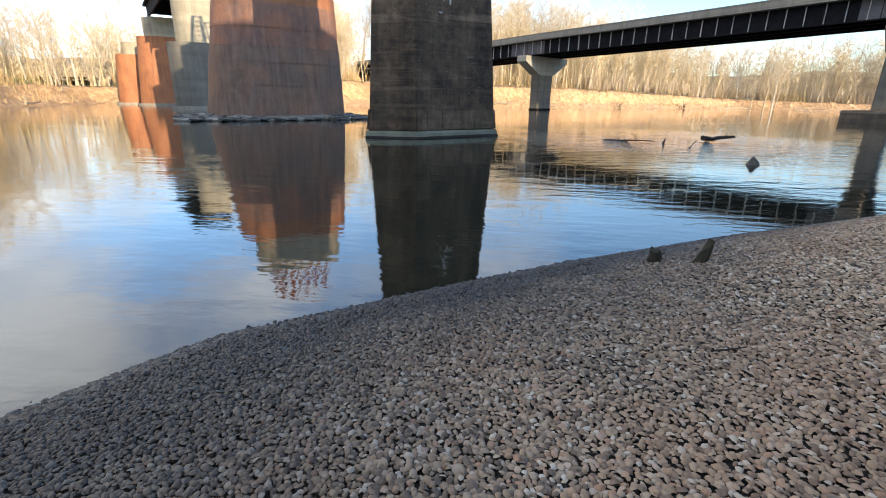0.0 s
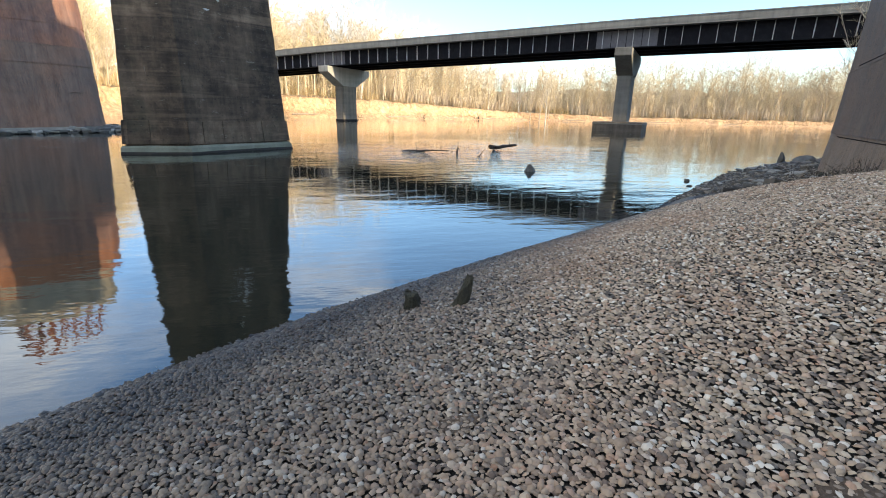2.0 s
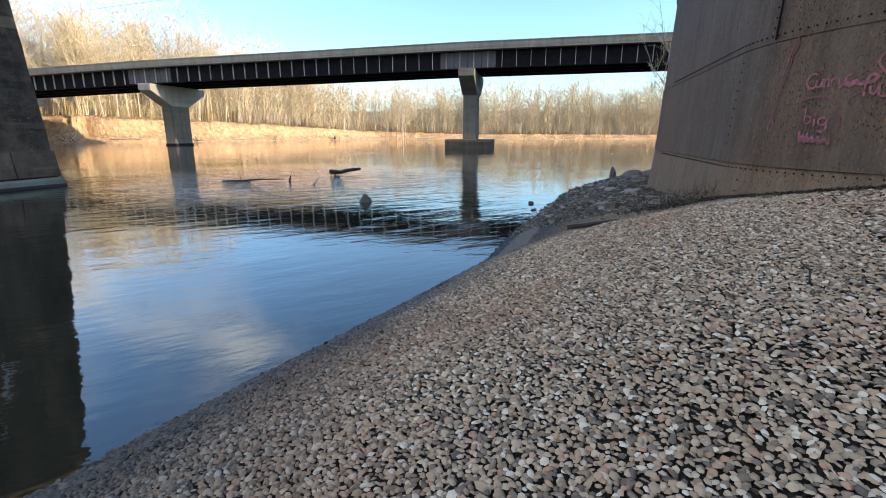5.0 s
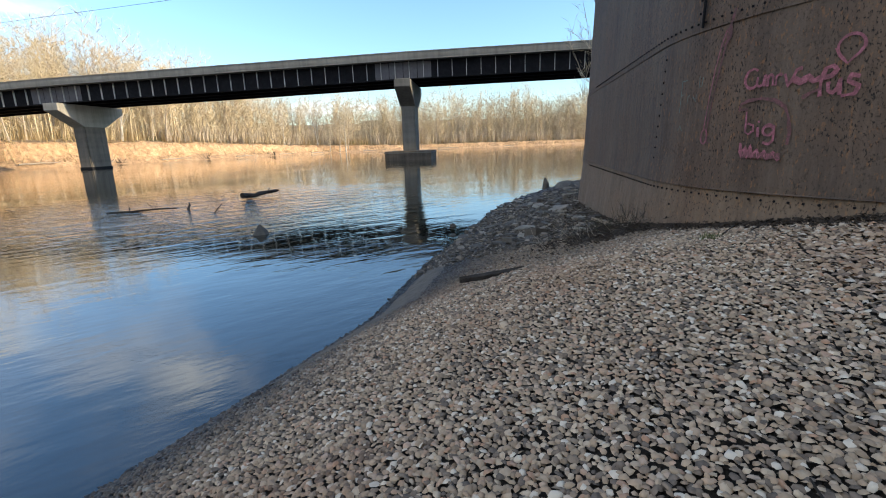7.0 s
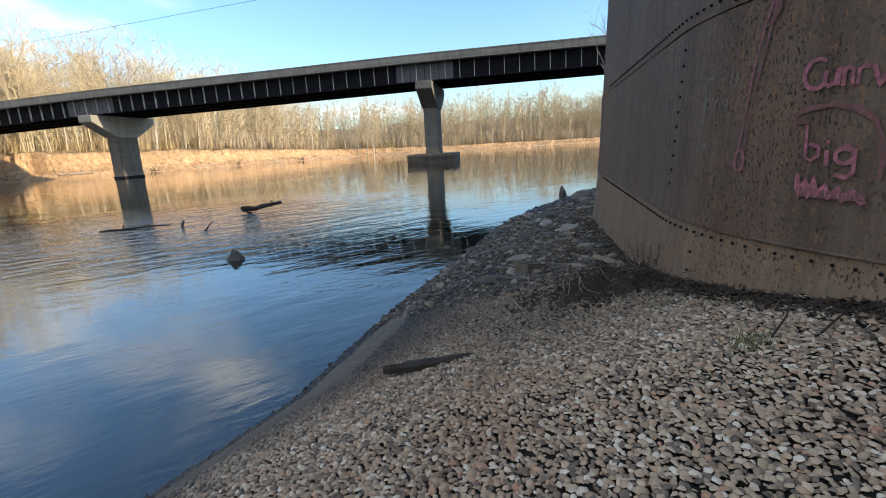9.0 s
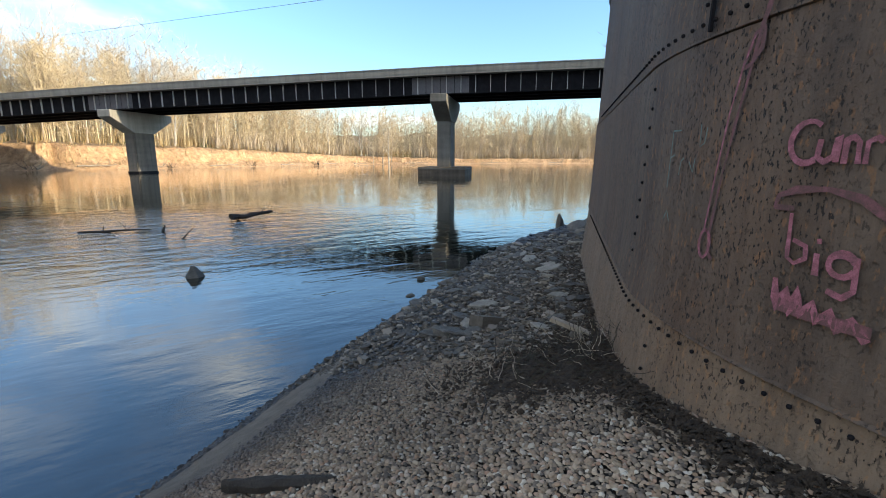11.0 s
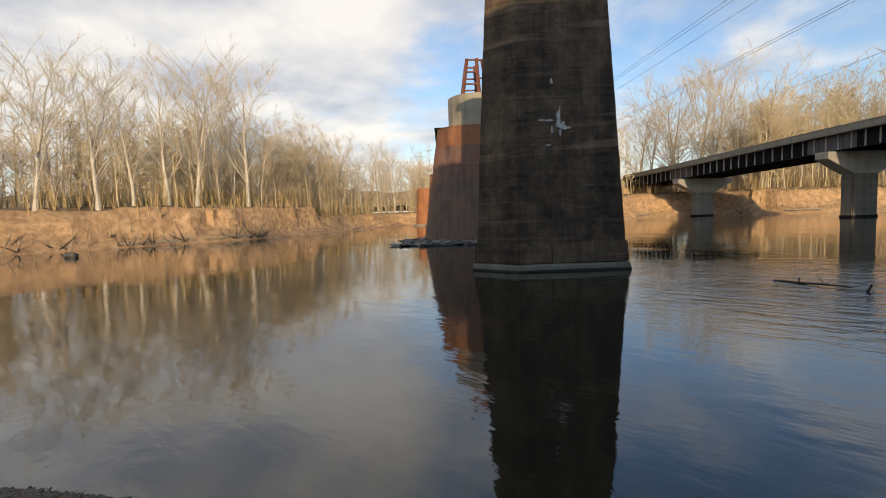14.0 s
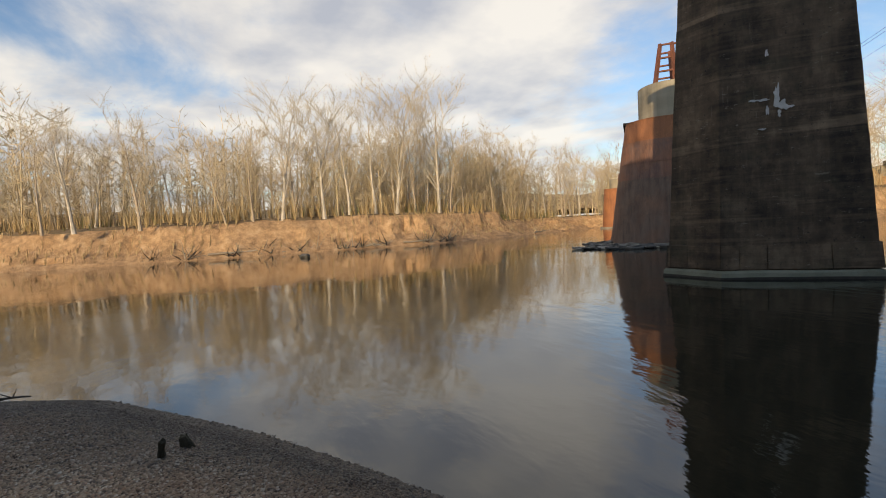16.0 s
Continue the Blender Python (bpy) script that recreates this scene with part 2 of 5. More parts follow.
# orange rust, with the warm sunlight on the plates put into the colour
M_ORANGE = rusty("sunlit_orange_rust_plate", (0.14, 0.055, 0.032), (0.3, 0.12, 0.055), (0.42, 0.18, 0.085), (0.5, 0.2, 0.08), 0.6)
M_TRUSS = rusty("red_lead_truss_steel", (0.1, 0.035, 0.025), (0.19, 0.07, 0.045), (0.26, 0.1, 0.065), (0.33, 0.13, 0.06), 0.4)
# near-black steel, low gloss, for girders and small dark fittings
M_WEB = earthy("near_black_girder_steel", (0.006, 0.006, 0.007), (0.012, 0.011, 0.013), (0.024, 0.022, 0.024), 1.5, 0.9, 0.2, 0.01)
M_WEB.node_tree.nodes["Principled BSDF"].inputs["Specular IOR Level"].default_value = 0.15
M_SPLICE = earthy("grey_primed_splice_plate", (0.07, 0.062, 0.066), (0.105, 0.095, 0.1), (0.14, 0.128, 0.13), 2, 0.7, 0.2, 0.01)
# girder stiffeners: pale colour stands in for sun catching their edges
M_STIFF_LIT = earthy("sunlit_stiffener_steel", (0.3, 0.28, 0.26), (0.44, 0.42, 0.39), (0.56, 0.53, 0.5), 3, 0.6, 0.2, 0.01)
M_BARK = earthy("grey_tan_bark", (0.26, 0.205, 0.15), (0.44, 0.36, 0.265), (0.6, 0.51, 0.4), 2.2, 0.95, 0.6, 0.04)
M_SYC = earthy("white_sycamore_bark", (0.28, 0.24, 0.19), (0.52, 0.47, 0.39), (0.68, 0.63, 0.55), 0.9, 0.9, 0.4, 0.03)
M_TWIG = earthy("tan_bare_twigs", (0.4, 0.315, 0.195), (0.56, 0.46, 0.3), (0.69, 0.585, 0.41), 1.0, 0.95, 0.1)
M_BRUSH = earthy("dry_brush", (0.26, 0.18, 0.085), (0.42, 0.3, 0.15), (0.56, 0.43, 0.24), 0.5, 0.95, 0.1)
M_GREEN = earthy("winter_green_brush", (0.07, 0.085, 0.03), (0.12, 0.13, 0.05), (0.2, 0.19, 0.08), 0.5, 0.95, 0.1)
M_DRIFT = earthy("bleached_driftwood", (0.2, 0.16, 0.11), (0.34, 0.28, 0.21), (0.46, 0.4, 0.32), 4, 0.9, 0.5, 0.02)
M_DARKWOOD = earthy("wet_dark_wood", (0.014, 0.011, 0.008), (0.03, 0.023, 0.017), (0.055, 0.043, 0.031), 9, 0.8, 0.9, 0.02)
M_MOSSWOOD = earthy("mossy_rotten_wood", (0.022, 0.02, 0.012), (0.05, 0.043, 0.024), (0.085, 0.075, 0.045), 12, 0.95, 0.9, 0.02)
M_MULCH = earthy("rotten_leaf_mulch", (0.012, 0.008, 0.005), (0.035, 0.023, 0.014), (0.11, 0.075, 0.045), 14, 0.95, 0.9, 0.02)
M_SCRAPE = earthy("brown_bare_soil", (0.05, 0.031, 0.018), (0.11, 0.07, 0.042), (0.17, 0.115, 0.07), 12, 0.95, 0.7, 0.02)
M_STONE = earthy("grey_slab_stone", (0.05, 0.047, 0.042), (0.11, 0.102, 0.09), (0.19, 0.175, 0.155), 3, 0.9, 0.6, 0.02)
M_PALESTONE = earthy("pale_rubble", (0.16, 0.145, 0.12), (0.27, 0.245, 0.2), (0.38, 0.35, 0.3), 2, 0.9, 0.6, 0.03)
M_PINK = earthy("faded_pink_spray_paint", (0.06, 0.042, 0.034), (0.23, 0.08, 0.1), (0.54, 0.19, 0.255), 22, 0.8, 0.2, 0.005)
M_PINKDUST = earthy("thin_pink_overspray", (0.06, 0.045, 0.035), (0.13, 0.062, 0.06), (0.27, 0.105, 0.125), 26, 0.85, 0.2, 0.005)
M_CYAN = earthy("faded_teal_chalk", (0.07, 0.09, 0.08), (0.13, 0.19, 0.17), (0.2, 0.27, 0.25), 20, 0.9, 0.1, 0.005)
M_WHITE = earthy("white_lime_deposit", (0.35, 0.33, 0.3), (0.55, 0.52, 0.48), (0.7, 0.67, 0.62), 5, 0.9, 0.3, 0.01)
M_WIRE = earthy("dull_cable", (0.06, 0.06, 0.06), (0.09, 0.09, 0.09), (0.12, 0.12, 0.12), 1)
M_HOUSE = earthy("white_siding", (0.65, 0.64, 0.6), (0.75, 0.74, 0.7), (0.82, 0.81, 0.78), 1)


def pebble_material():
    n = Nodes("river_pebbles")
    r = n.n.new("ShaderNodeNewGeometry").outputs["Random Per Island"]
    col = n.ramp(r, (0.0, (0.07, 0.052, 0.038)), (0.16, (0.17, 0.12, 0.08)), (0.32, (0.34, 0.24, 0.145)), (0.5, (0.49, 0.365, 0.235)), (0.64, (0.39, 0.25, 0.145)), (0.76, (0.62, 0.49, 0.335)), (0.86, (0.43, 0.225, 0.12)), (0.95, (0.74, 0.65, 0.51)))
    col = n.mix(0.22, col, n.ramp(n.noise(34, 5, 0.65), (0.3, (0.12, 0.1, 0.08)), (0.7, (0.5, 0.43, 0.36))))
    # rusty tint in drifts, and wet dark stones by the water
    col = n.mix(n.math("MULTIPLY", n.ramp(n.noise(0.5, 4), (0.5, 0.0), (0.66, 1.0)), 0.4), col, (0.3, 0.165, 0.09))
    # stones turn darker where the bar narrows beside the casing
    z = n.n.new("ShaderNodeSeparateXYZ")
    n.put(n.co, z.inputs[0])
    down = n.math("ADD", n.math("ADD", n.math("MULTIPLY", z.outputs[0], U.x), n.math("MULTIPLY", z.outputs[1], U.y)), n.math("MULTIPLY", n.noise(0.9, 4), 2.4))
    dark_end = n.n.new("ShaderNodeMapRange")
    n.put(down, dark_end.inputs["Value"])
    dark_end.inputs["From Min"].default_value, dark_end.inputs["From Max"].default_value = 10.9, 12.4
    col = n.mix(n.math("MULTIPLY", dark_end.outputs[0], 0.6), col, (0.07, 0.057, 0.043))
    # the wet margin reaches higher up the bar upstream
    high = n.n.new("ShaderNodeMapRange")
    n.put(down, high.inputs["Value"])
    for k, v in (("From Min", 0.6), ("From Max", 2.3), ("To Min", 0.13), ("To Max", 0.0)):
        high.inputs[k].default_value = v
    wet = n.n.new("ShaderNodeMapRange")
    n.put(n.math("SUBTRACT", n.math("ADD", z.outputs[2], n.math("MULTIPLY", n.noise(1.2, 4), 0.25)), high.outputs[0]), wet.inputs["Value"])
    for k, v in (("From Min", 0.39), ("From Max", 0.8), ("To Min", 1), ("To Max", 0)):
        wet.inputs[k].default_value = v
    col = n.mix(wet.outputs[0], col, n.mix(1.0, col, (0.13, 0.135, 0.145), "MULTIPLY"))
    rough = n.math("SUBTRACT", 0.9, n.math("MULTIPLY", wet.outputs[0], 0.5))
    return n.done(col, rough, n.noise(60, 5, 0.7), 0.45, 0.006)


def shard_material():
    n = Nodes("broken_flat_stone")
    r = n.n.new("ShaderNodeNewGeometry").outputs["Random Per Island"]
    col = n.ramp(r, (0.0, (0.02, 0.017, 0.012)), (0.35, (0.06, 0.049, 0.036)), (0.7, (0.13, 0.105, 0.078)), (0.95, (0.34, 0.29, 0.23)))
    col = n.mix(0.3, col, n.ramp(n.noise(18, 5, 0.65), (0.3, (0.03, 0.027, 0.023)), (0.7, (0.18, 0.16, 0.135))))
    return n.done(col, 0.8, n.noise(40, 5, 0.7), 0.4, 0.008)


M_SHARD = shard_material()
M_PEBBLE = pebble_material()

# ---- plan ----
rnd = random.Random(7)


def uv(u, s, z=0.0):
    return U * u + V * s + Z * z


def part(name, bm, material, parent=None, label="", smooth=False):
    me = bpy.data.meshes.new(name)
    bm.normal_update()
    bm.to_mesh(me)
    bm.free()
    me.materials.append(material)
    if smooth:
        me.shade_smooth()
        me.set_sharp_from_angle(angle=radians(40))
    ob = new(name, me)
    ob.parent = parent
    if label:
        ob["label"] = label
    return ob


def thing(name, at=(0, 0, 0)):
    ob = new(name)
    ob.location = at
    ob.empty_display_size = 0.2
    return ob


def prism(bm, rings, caps=True):
    vs = [[bm.verts.new(p) for p in r] for r in rings]
    for a, b in zip(vs, vs[1:]):
        for k in range(len(a)):
            bm.faces.new((a[k], a[(k + 1) % len(a)], b[(k + 1) % len(a)], b[k]))
    if caps:
        bm.faces.new(vs[0][::-1])
        bm.faces.new(vs[-1])
    return bm


def block(bm, c, a, b, ha, hb, z0, z1):
    """A box round c with half lengths ha and hb along a and b."""
    return prism(bm, [[c + a * i * ha + b * j * hb + Z * z for i, j in ((-1, -1), (1, -1), (1, 1), (-1, 1))] for z in (z0, z1)])


def tube(bm, pts, radii, sides=6, point=False):
    pts = [Vector(p) for p in pts]
    rings = []
    for k, p in enumerate(pts):
        d = (pts[min(k + 1, len(pts) - 1)] - pts[max(k - 1, 0)]).normalized()
        x = d.orthogonal().normalized()
        y = d.cross(x)
        if point and k == len(pts) - 1:
            rings.append([bm.verts.new(p)])
        else:
            rings.append([bm.verts.new(p + (x * math.cos(2 * math.pi * i / sides) + y * math.sin(2 * math.pi * i / sides)) * radii[k]) for i in range(sides)])
    for a, b in zip(rings, rings[1:]):
        for i in range(sides):
            j = (i + 1) % sides
            if len(b) == 1:
                bm.faces.new((a[i], a[j], b[0]))
            else:
                bm.faces.new((a[i], a[j], b[j], b[i]))
    return bm


def rough_up(bm, amount, scale):
    for v in bm.verts:
        v.co += noise.noise_vector(v.co * scale) * amount
    return bm


def stone_mesh(size, seed, cuts=1):
    bm = bmesh.new()
    bmesh.ops.create_icosphere(bm, subdivisions=cuts, radius=1)
    for v in bm.verts:
        v.co *= 1 + 0.35 * noise.noise(v.co * 1.3 + Vector((seed, seed * 2, 0)))
        v.co = Vector((v.co.x * size[0], v.co.y * size[1], v.co.z * size[2]))
    return bm


# ---- ground, river, banks ----
SHORE = [(-60, -70), (-18, -20), (-10, -8), (-6, -2.2), (-3.95, 1.6), (-3.0, 3.2), (-1.2, 4.65), (0.07, 5.6), (1.8, 6.65), (3.9, 7.75), (5.3, 8.5), (6.4, 9.1), (8.5, 10.85), (11.8, 13.2), (13.8, 14.8), (16, 15.9), (18.5, 17), (22, 18.3), (30, 20.5), (62, 35), (330, 150)]
SHU = np.array([(U.x * x + U.y * y, V.x * x + V.y * y) for x, y in SHORE])
DS = [-40, -4, 0, 0.5, 1.25, 2, 2.6, 3.4, 5, 12, 20, 32, 60, 400]
# the steep rise past d 12 is an unseen hill added to block the sun
RISE = {-90: (-4, -1.2, 0, 0.2, 0.36, 0.48, 0.58, 0.72, 1.0, 1.5, 2.5, 4, 5, 8), -30: (-4, -1.2, 0, 0.2, 0.36, 0.48, 0.58, 0.72, 1.0, 1.5, 3, 6, 7, 9), -14: (-4, -1.2, 0, 0.2, 0.36, 0.48, 0.58, 0.72, 1.0, 1.5, 8, 24, 25, 26), 3: (-4, -1.2, 0, 0.2, 0.36, 0.48, 0.58, 0.72, 0.95, 1.5, 8, 24, 25, 26), 6: (-4, -1.3, 0, 0.25, 0.5, 0.74, 0.9, 1.14, 1.45, 1.9, 8, 24, 25, 26),
        9.5: (-4, -1.4, 0, 0.3, 0.64, 0.92, 1.09, 1.28, 1.5, 1.9, 8, 24, 25, 26), 11.3: (-4, -1.4, 0, 0.25, 0.55, 0.77, 0.9, 1.1, 1.4, 1.9, 8, 24, 25, 26), 13.5: (-4, -1.2, 0, 0.2, 0.36, 0.52, 0.65, 0.8, 1.0, 1.8, 8, 24, 25, 26),
        18: (-4, -1, 0, 0.2, 0.34, 0.44, 0.5, 0.6, 0.9, 1.8, 8, 24, 25, 26), 40: (-4, -1, 0, 0.2, 0.4, 0.6, 0.8, 1.0, 1.5, 3, 7, 17, 19, 20), 450: (-4, -1, 0, 0.2, 0.4, 0.6, 0.8, 1.0, 1.5, 3, 5, 7, 9, 12)}
RU = sorted(RISE)


def shore_s(u):
    return float(np.interp(u, SHU[:, 0], SHU[:, 1]))


def rise(u, d):
    col = [float(np.interp(d, DS, RISE[k])) for k in RU]
    return float(np.interp(u, RU, col))


def ground(x, y):
    u, s = U.x * x + U.y * y, V.x * x + V.y * y
    return rise(u, shore_s(u) - s)


bm = bmesh.new()
US = [-90 + 4 * i for i in range(21)] + [-7 + 0.3 * i for i in range(110)] + [26 + 2 * i for i in range(10)] + [46 + 16 * i for i in range(26)]
DD = [-40, -10, -4, -2, -1, -0.5] + [0.18 * i for i in range(40)] + [7.5, 9, 12, 16, 20, 26, 32, 45, 60, 120, 400]
lines = []
for u in US:
    s0 = shore_s(u)
    row = []
    for d in DD:
        p = uv(u, s0 - d + (0.12 * noise.noise(Vector((u * 1.1, 3, 0))) if abs(d) < 3 else 0))
        row.append(bm.verts.new((p.x, p.y, rise(u, d) - 0.02)))
    lines.append(row)
for a, b in zip(lines, lines[1:]):
    for k in range(len(a) - 1):
        bm.faces.new((a[k], b[k], b[k + 1], a[k + 1]))
g = part("ground", bm, M_SOIL, smooth=True)
tagged(g, "dark gravelly soil of the sloping river bar, with an unseen shading hill behind", "ground", kind="structure")

bm = bmesh.new()
bmesh.ops.create_grid(bm, x_segments=1, y_segments=1, size=900)
tagged(part("water", bm, M_WATER), "calm murky river with ripples reflecting the sky", "river", kind="structure")

# pale mud strip at the water's edge
bm = bmesh.new()
mud = []
for k in range(40):
    u = 8.8 + 5.2 * k / 39
    w = 0.1 + 0.22 * math.sin(math.pi * k / 39) * (1 + 0.3 * noise.noise(Vector((u * 2, 0, 0))))
    c = 0.42 + 0.1 * noise.noise(Vector((u, 5, 0)))
    row = []
    for j in range(7):
        d = c + w * (j / 3 - 1)
        p = uv(u, shore_s(u) - d)
        row.append(bm.verts.new((p.x, p.y, rise(u, d) + 0.022 - 0.03 * abs(j / 3 - 1) ** 3)))
    mud.append(row)
for a, b in zip(mud, mud[1:]):
    for j in range(6):
        bm.faces.new((a[j], b[j], b[j + 1], a[j + 1]))
tagged(part("mud_strip", bm, M_MUD, smooth=True), "smooth grey mud strip along the water", "mud", kind="structure")

# far bank
FAR = [(-110, -260), (-85, -110), (-72, -50), (-66, -20), (-61, 5), (-60, 18), (-58, 34), (-61, 45), (-70, 66), (-76, 82), (-67, 92), (-46, 94), (-34, 98), (-31, 106), (-29, 118), (-22, 125), (-13, 121), (-6, 122), (4, 129), (25, 139), (65, 166), (78, 172), (100, 166), (140, 157), (190, 142), (300, 110), (600, 40)]


def along(points, step):
    out = []
    for (x0, y0), (x1, y1) in zip(points, points[1:]):
        n = max(1, int(math.hypot(x1 - x0, y1 - y0) / step))
        out += [(x0 + (x1 - x0) * k / n, y0 + (y1 - y0) * k / n) for k in range(n)]
    return out + [points[-1]]


RAW = along(FAR, 1.1)
LINE = []
for k, (x, y) in enumerate(RAW):
    a, b = RAW[max(0, k - 3)], RAW[min(len(RAW) - 1, k + 3)]
    t = Vector((b[0] - a[0], b[1] - a[1], 0)).normalized()
    LINE.append((Vector((x, y, 0)), Vector((-t.y, t.x, 0)), t))


def bank_scale(p):
    return float(np.interp(p.x, [-70, -20, 30, 75, 110, 300], [1.0, 1.15, 1.0, 0.62, 0.42, 0.42])) * (0.62 if p.y > 55 and p.x < -50 else 1.0)


PROFILE = [(-6, -2.5), (-0.8, -0.25), (0.2, 0.25), (0.9, 0.55), (1.6, 0.9), (2.2, 1.25), (2.8, 1.75), (3.3, 2.4), (3.7, 3.1), (4.1, 3.7), (4.6, 4.2), (5.4, 4.6), (7, 4.9), (10, 5.1), (20, 5.2), (50, 5.3), (110, 5.4), (300, 5.5)]


def bank_point(k, d):
    p, n, t = LINE[k]
    q = p + n * d
    z = float(np.interp(d, [a for a, b in PROFILE], [b for a, b in PROFILE])) * bank_scale(p)
    if -0.5 < d < 9:
        w = min(1, (d + 0.5) / 2)
        q += n * w * 1.5 * noise.noise(Vector((p.x * 0.16, p.y * 0.16, 1 + d * 0.1))) + n * w * 1.0 * noise.noise(Vector((p.x * 0.55, p.y * 0.55, d * 0.45))) + n * w * 0.45 * noise.noise(Vector((p.x * 1.7, p.y * 1.7, d * 1.6)))
        z += w * (0.4 * noise.noise(Vector((p.x * 0.4, p.y * 0.4, d))) + 0.25 * noise.noise(Vector((p.x * 1.5, p.y * 1.5, d * 2))))
    return Vector((q.x, q.y, z))


for name, lo, hi, mat, lab, cat in (("bank", 0, 12, M_BANK, "eroded orange clay river bank with dry grass", "bank"), ("woodland_floor", 11, len(PROFILE) - 1, M_WOODFLOOR, "brown leaf-littered woodland floor on the bank", "ground")):
    bm = bmesh.new()
    rows = [[bm.verts.new(bank_point(k, PROFILE[j][0]) + Z * (0.0 if name == "bank" else 0.02)) for j in range(lo, hi + 1)] for k in range(len(LINE))]
    for a, b in zip(rows, rows[1:]):
        for j in range(len(a) - 1):
            bm.faces.new((a[j], b[j], b[j + 1], a[j + 1]))
    tagged(part(name, bm, mat, smooth=True), lab, cat, kind="structure")


# ---- old pier in the river, stained concrete with a cutwater ----
def pier_ring(z, grow=0.0):
    k = max(z, 0)
    f, e, c, nose = 0.04 * k - grow, 0.054 * k - grow, 0.02 * k, 0.06 * k - grow * 1.4
    return [uv(11.79 + c, 20.37 + f, z), uv(16.82 - e, 20.37 + f, z), uv(16.82 - e, 23.27 - f, z), uv(11.79 + c, 23.27 - f, z), uv(9.99 + nose, 21.82, z)]


def old_river_pier():
    e = thing("bridge_pier", uv(13.5, 21.8))
    def loc(ring):
        return [p - e.location for p in ring]
    # lifts of concrete, each slightly out of line with the next
    levels = [1.35, 2.74, 3.6, 5.3, 6.45, 8.2, 10.4, 12.8, 15.2, 17.0]
    for k, (a, b) in enumerate(zip(levels, levels[1:])):
        bm = bmesh.new()
        g0 = 0.004 * (k % 3) - 0.004
        prism(bm, [loc(pier_ring(z, g0)) for z in np.linspace(a, b - 0.003, 5)])
        bmesh.ops.subdivide_edges(bm, edges=[x for x in bm.edges if abs(x.verts[0].co.z - x.verts[1].co.z) < 0.01], cuts=5, use_grid_fill=True)
        rough_up(bm, 0.03, 0.9)
        part("concrete_lift", bm, M_PIER, e)
    bm = prism(bmesh.new(), [loc(pier_ring(17.0, 0.35)), loc(pier_ring(17.6, 0.35))])
    part("coping", bm, M_PIER, e)
    bm = prism(bmesh.new(), [loc(pier_ring(-2, 0.06)), loc(pier_ring(1.35, 0.0))])
    part("core", bm, M_PIER, e)
    bm = prism(bmesh.new(), [loc(pier_ring(-2, 0.1)), loc(pier_ring(0.03, 0.1)), loc(pier_ring(0.08, 0.13)), loc(pier_ring(0.24, 0.12)), loc(pier_ring(0.34, 0.06))])
    bmesh.ops.subdivide_edges(bm, edges=bm.edges[:], cuts=3, use_grid_fill=True)
    rough_up(bm, 0.035, 2.4)
    part("waterline_ledge", bm, M_ALGAE, e, "green algae-covered ledge at the waterline")
    # black band below the ledge, at the waterline
    bm = prism(bmesh.new(), [loc(pier_ring(-0.5, 0.145)), loc(pier_ring(0.05, 0.145)), loc(pier_ring(0.1, 0.125))])
    bmesh.ops.subdivide_edges(bm, edges=bm.edges[:], cuts=3, use_grid_fill=True)
    rough_up(bm, 0.03, 2.4)
    part("wet_band", bm, M_DARKWOOD, e, "black band at the waterline")
    # cracked blocks of the plinth
    ring0, ring1 = pier_ring(0.4, 0.07), pier_ring(1.33, 0.05)
    for i, cuts in ((0, (0.0, 0.13, 0.31, 0.71, 1.0)), (4, (0.0, 0.42, 1.0)), (1, (0, 0.5, 1.0)), (3, (0, 0.5, 1))):
        a0, b0, a1, b1 = ring0[i], ring0[(i + 1) % 5], ring1[i], ring1[(i + 1) % 5]
        out = (b0 - a0).cross(Z).normalized()
        for c0, c1 in zip(cuts, cuts[1:]):
            top = 1 - 0.04 * rnd.random()
            lo = [a0.lerp(b0, c0 + 0.003), a0.lerp(b0, c1 - 0.003)]
            hi = [a0.lerp(a1, top).lerp(b0.lerp(b1, top), c0 + 0.003), a0.lerp(a1, top).lerp(b0.lerp(b1, top), c1 - 0.004)]
            o = out * (0.008 + 0.015 * rnd.random())
            bm = prism(bmesh.new(), [loc([lo[0] + o, lo[1] + o, lo[1] - out * 0.2, lo[0] - out * 0.2]), loc([hi[0] + o * 0.6, hi[1] + o * 0.6, hi[1] - out * 0.2, hi[0] - out * 0.2])])
            bmesh.ops.subdivide_edges(bm, edges=bm.edges[:], cuts=3, use_grid_fill=True)
            rough_up(bm, 0.025, 3.1)
            part("plinth_block", bm, M_PIER, e)
    # lime deposits on the long face
    for du, z, w, h in ((3.06, 6.95, 0.1, 0.42), (3.2, 6.62, 0.2, 0.14), (3.38, 6.5, 0.17, 0.12), (2.55, 6.85, 0.22, 0.05), (2.2, 6.87, 0.16, 0.04), (2.72, 6.45, 0.06, 0.2), (3.15, 6.3, 0.06, 0.12), (2.5, 5.75, 0.16, 0.03), (3.62, 6.5, 0.08, 0.05), (2.7, 8.6, 0.05, 0.16)):
        bm = bmesh.new()
        c = uv(11.05 + 0.02 * z + du * 0.86, 20.37 + 0.04 * z - 0.05, z)
        n = 18
        front = []
        for k in range(n):
            a = 2 * math.pi * k / n
            r = 0.9 + 0.95 * noise.noise(Vector((du * 9, z * 7, 0)) + Vector((math.cos(a), math.sin(a), 0)) * 1.7)
            front.append(c + U * math.cos(a) * w * r + Z * math.sin(a) * h * r + V * 0.04 * math.sin(a) * h)
        prism(bm, [[p - e.location + V * 0.07 for p in front], [p - e.location for p in front]])
        part("lime_deposit", bm, M_WHITE, e, "white lime deposit streak")
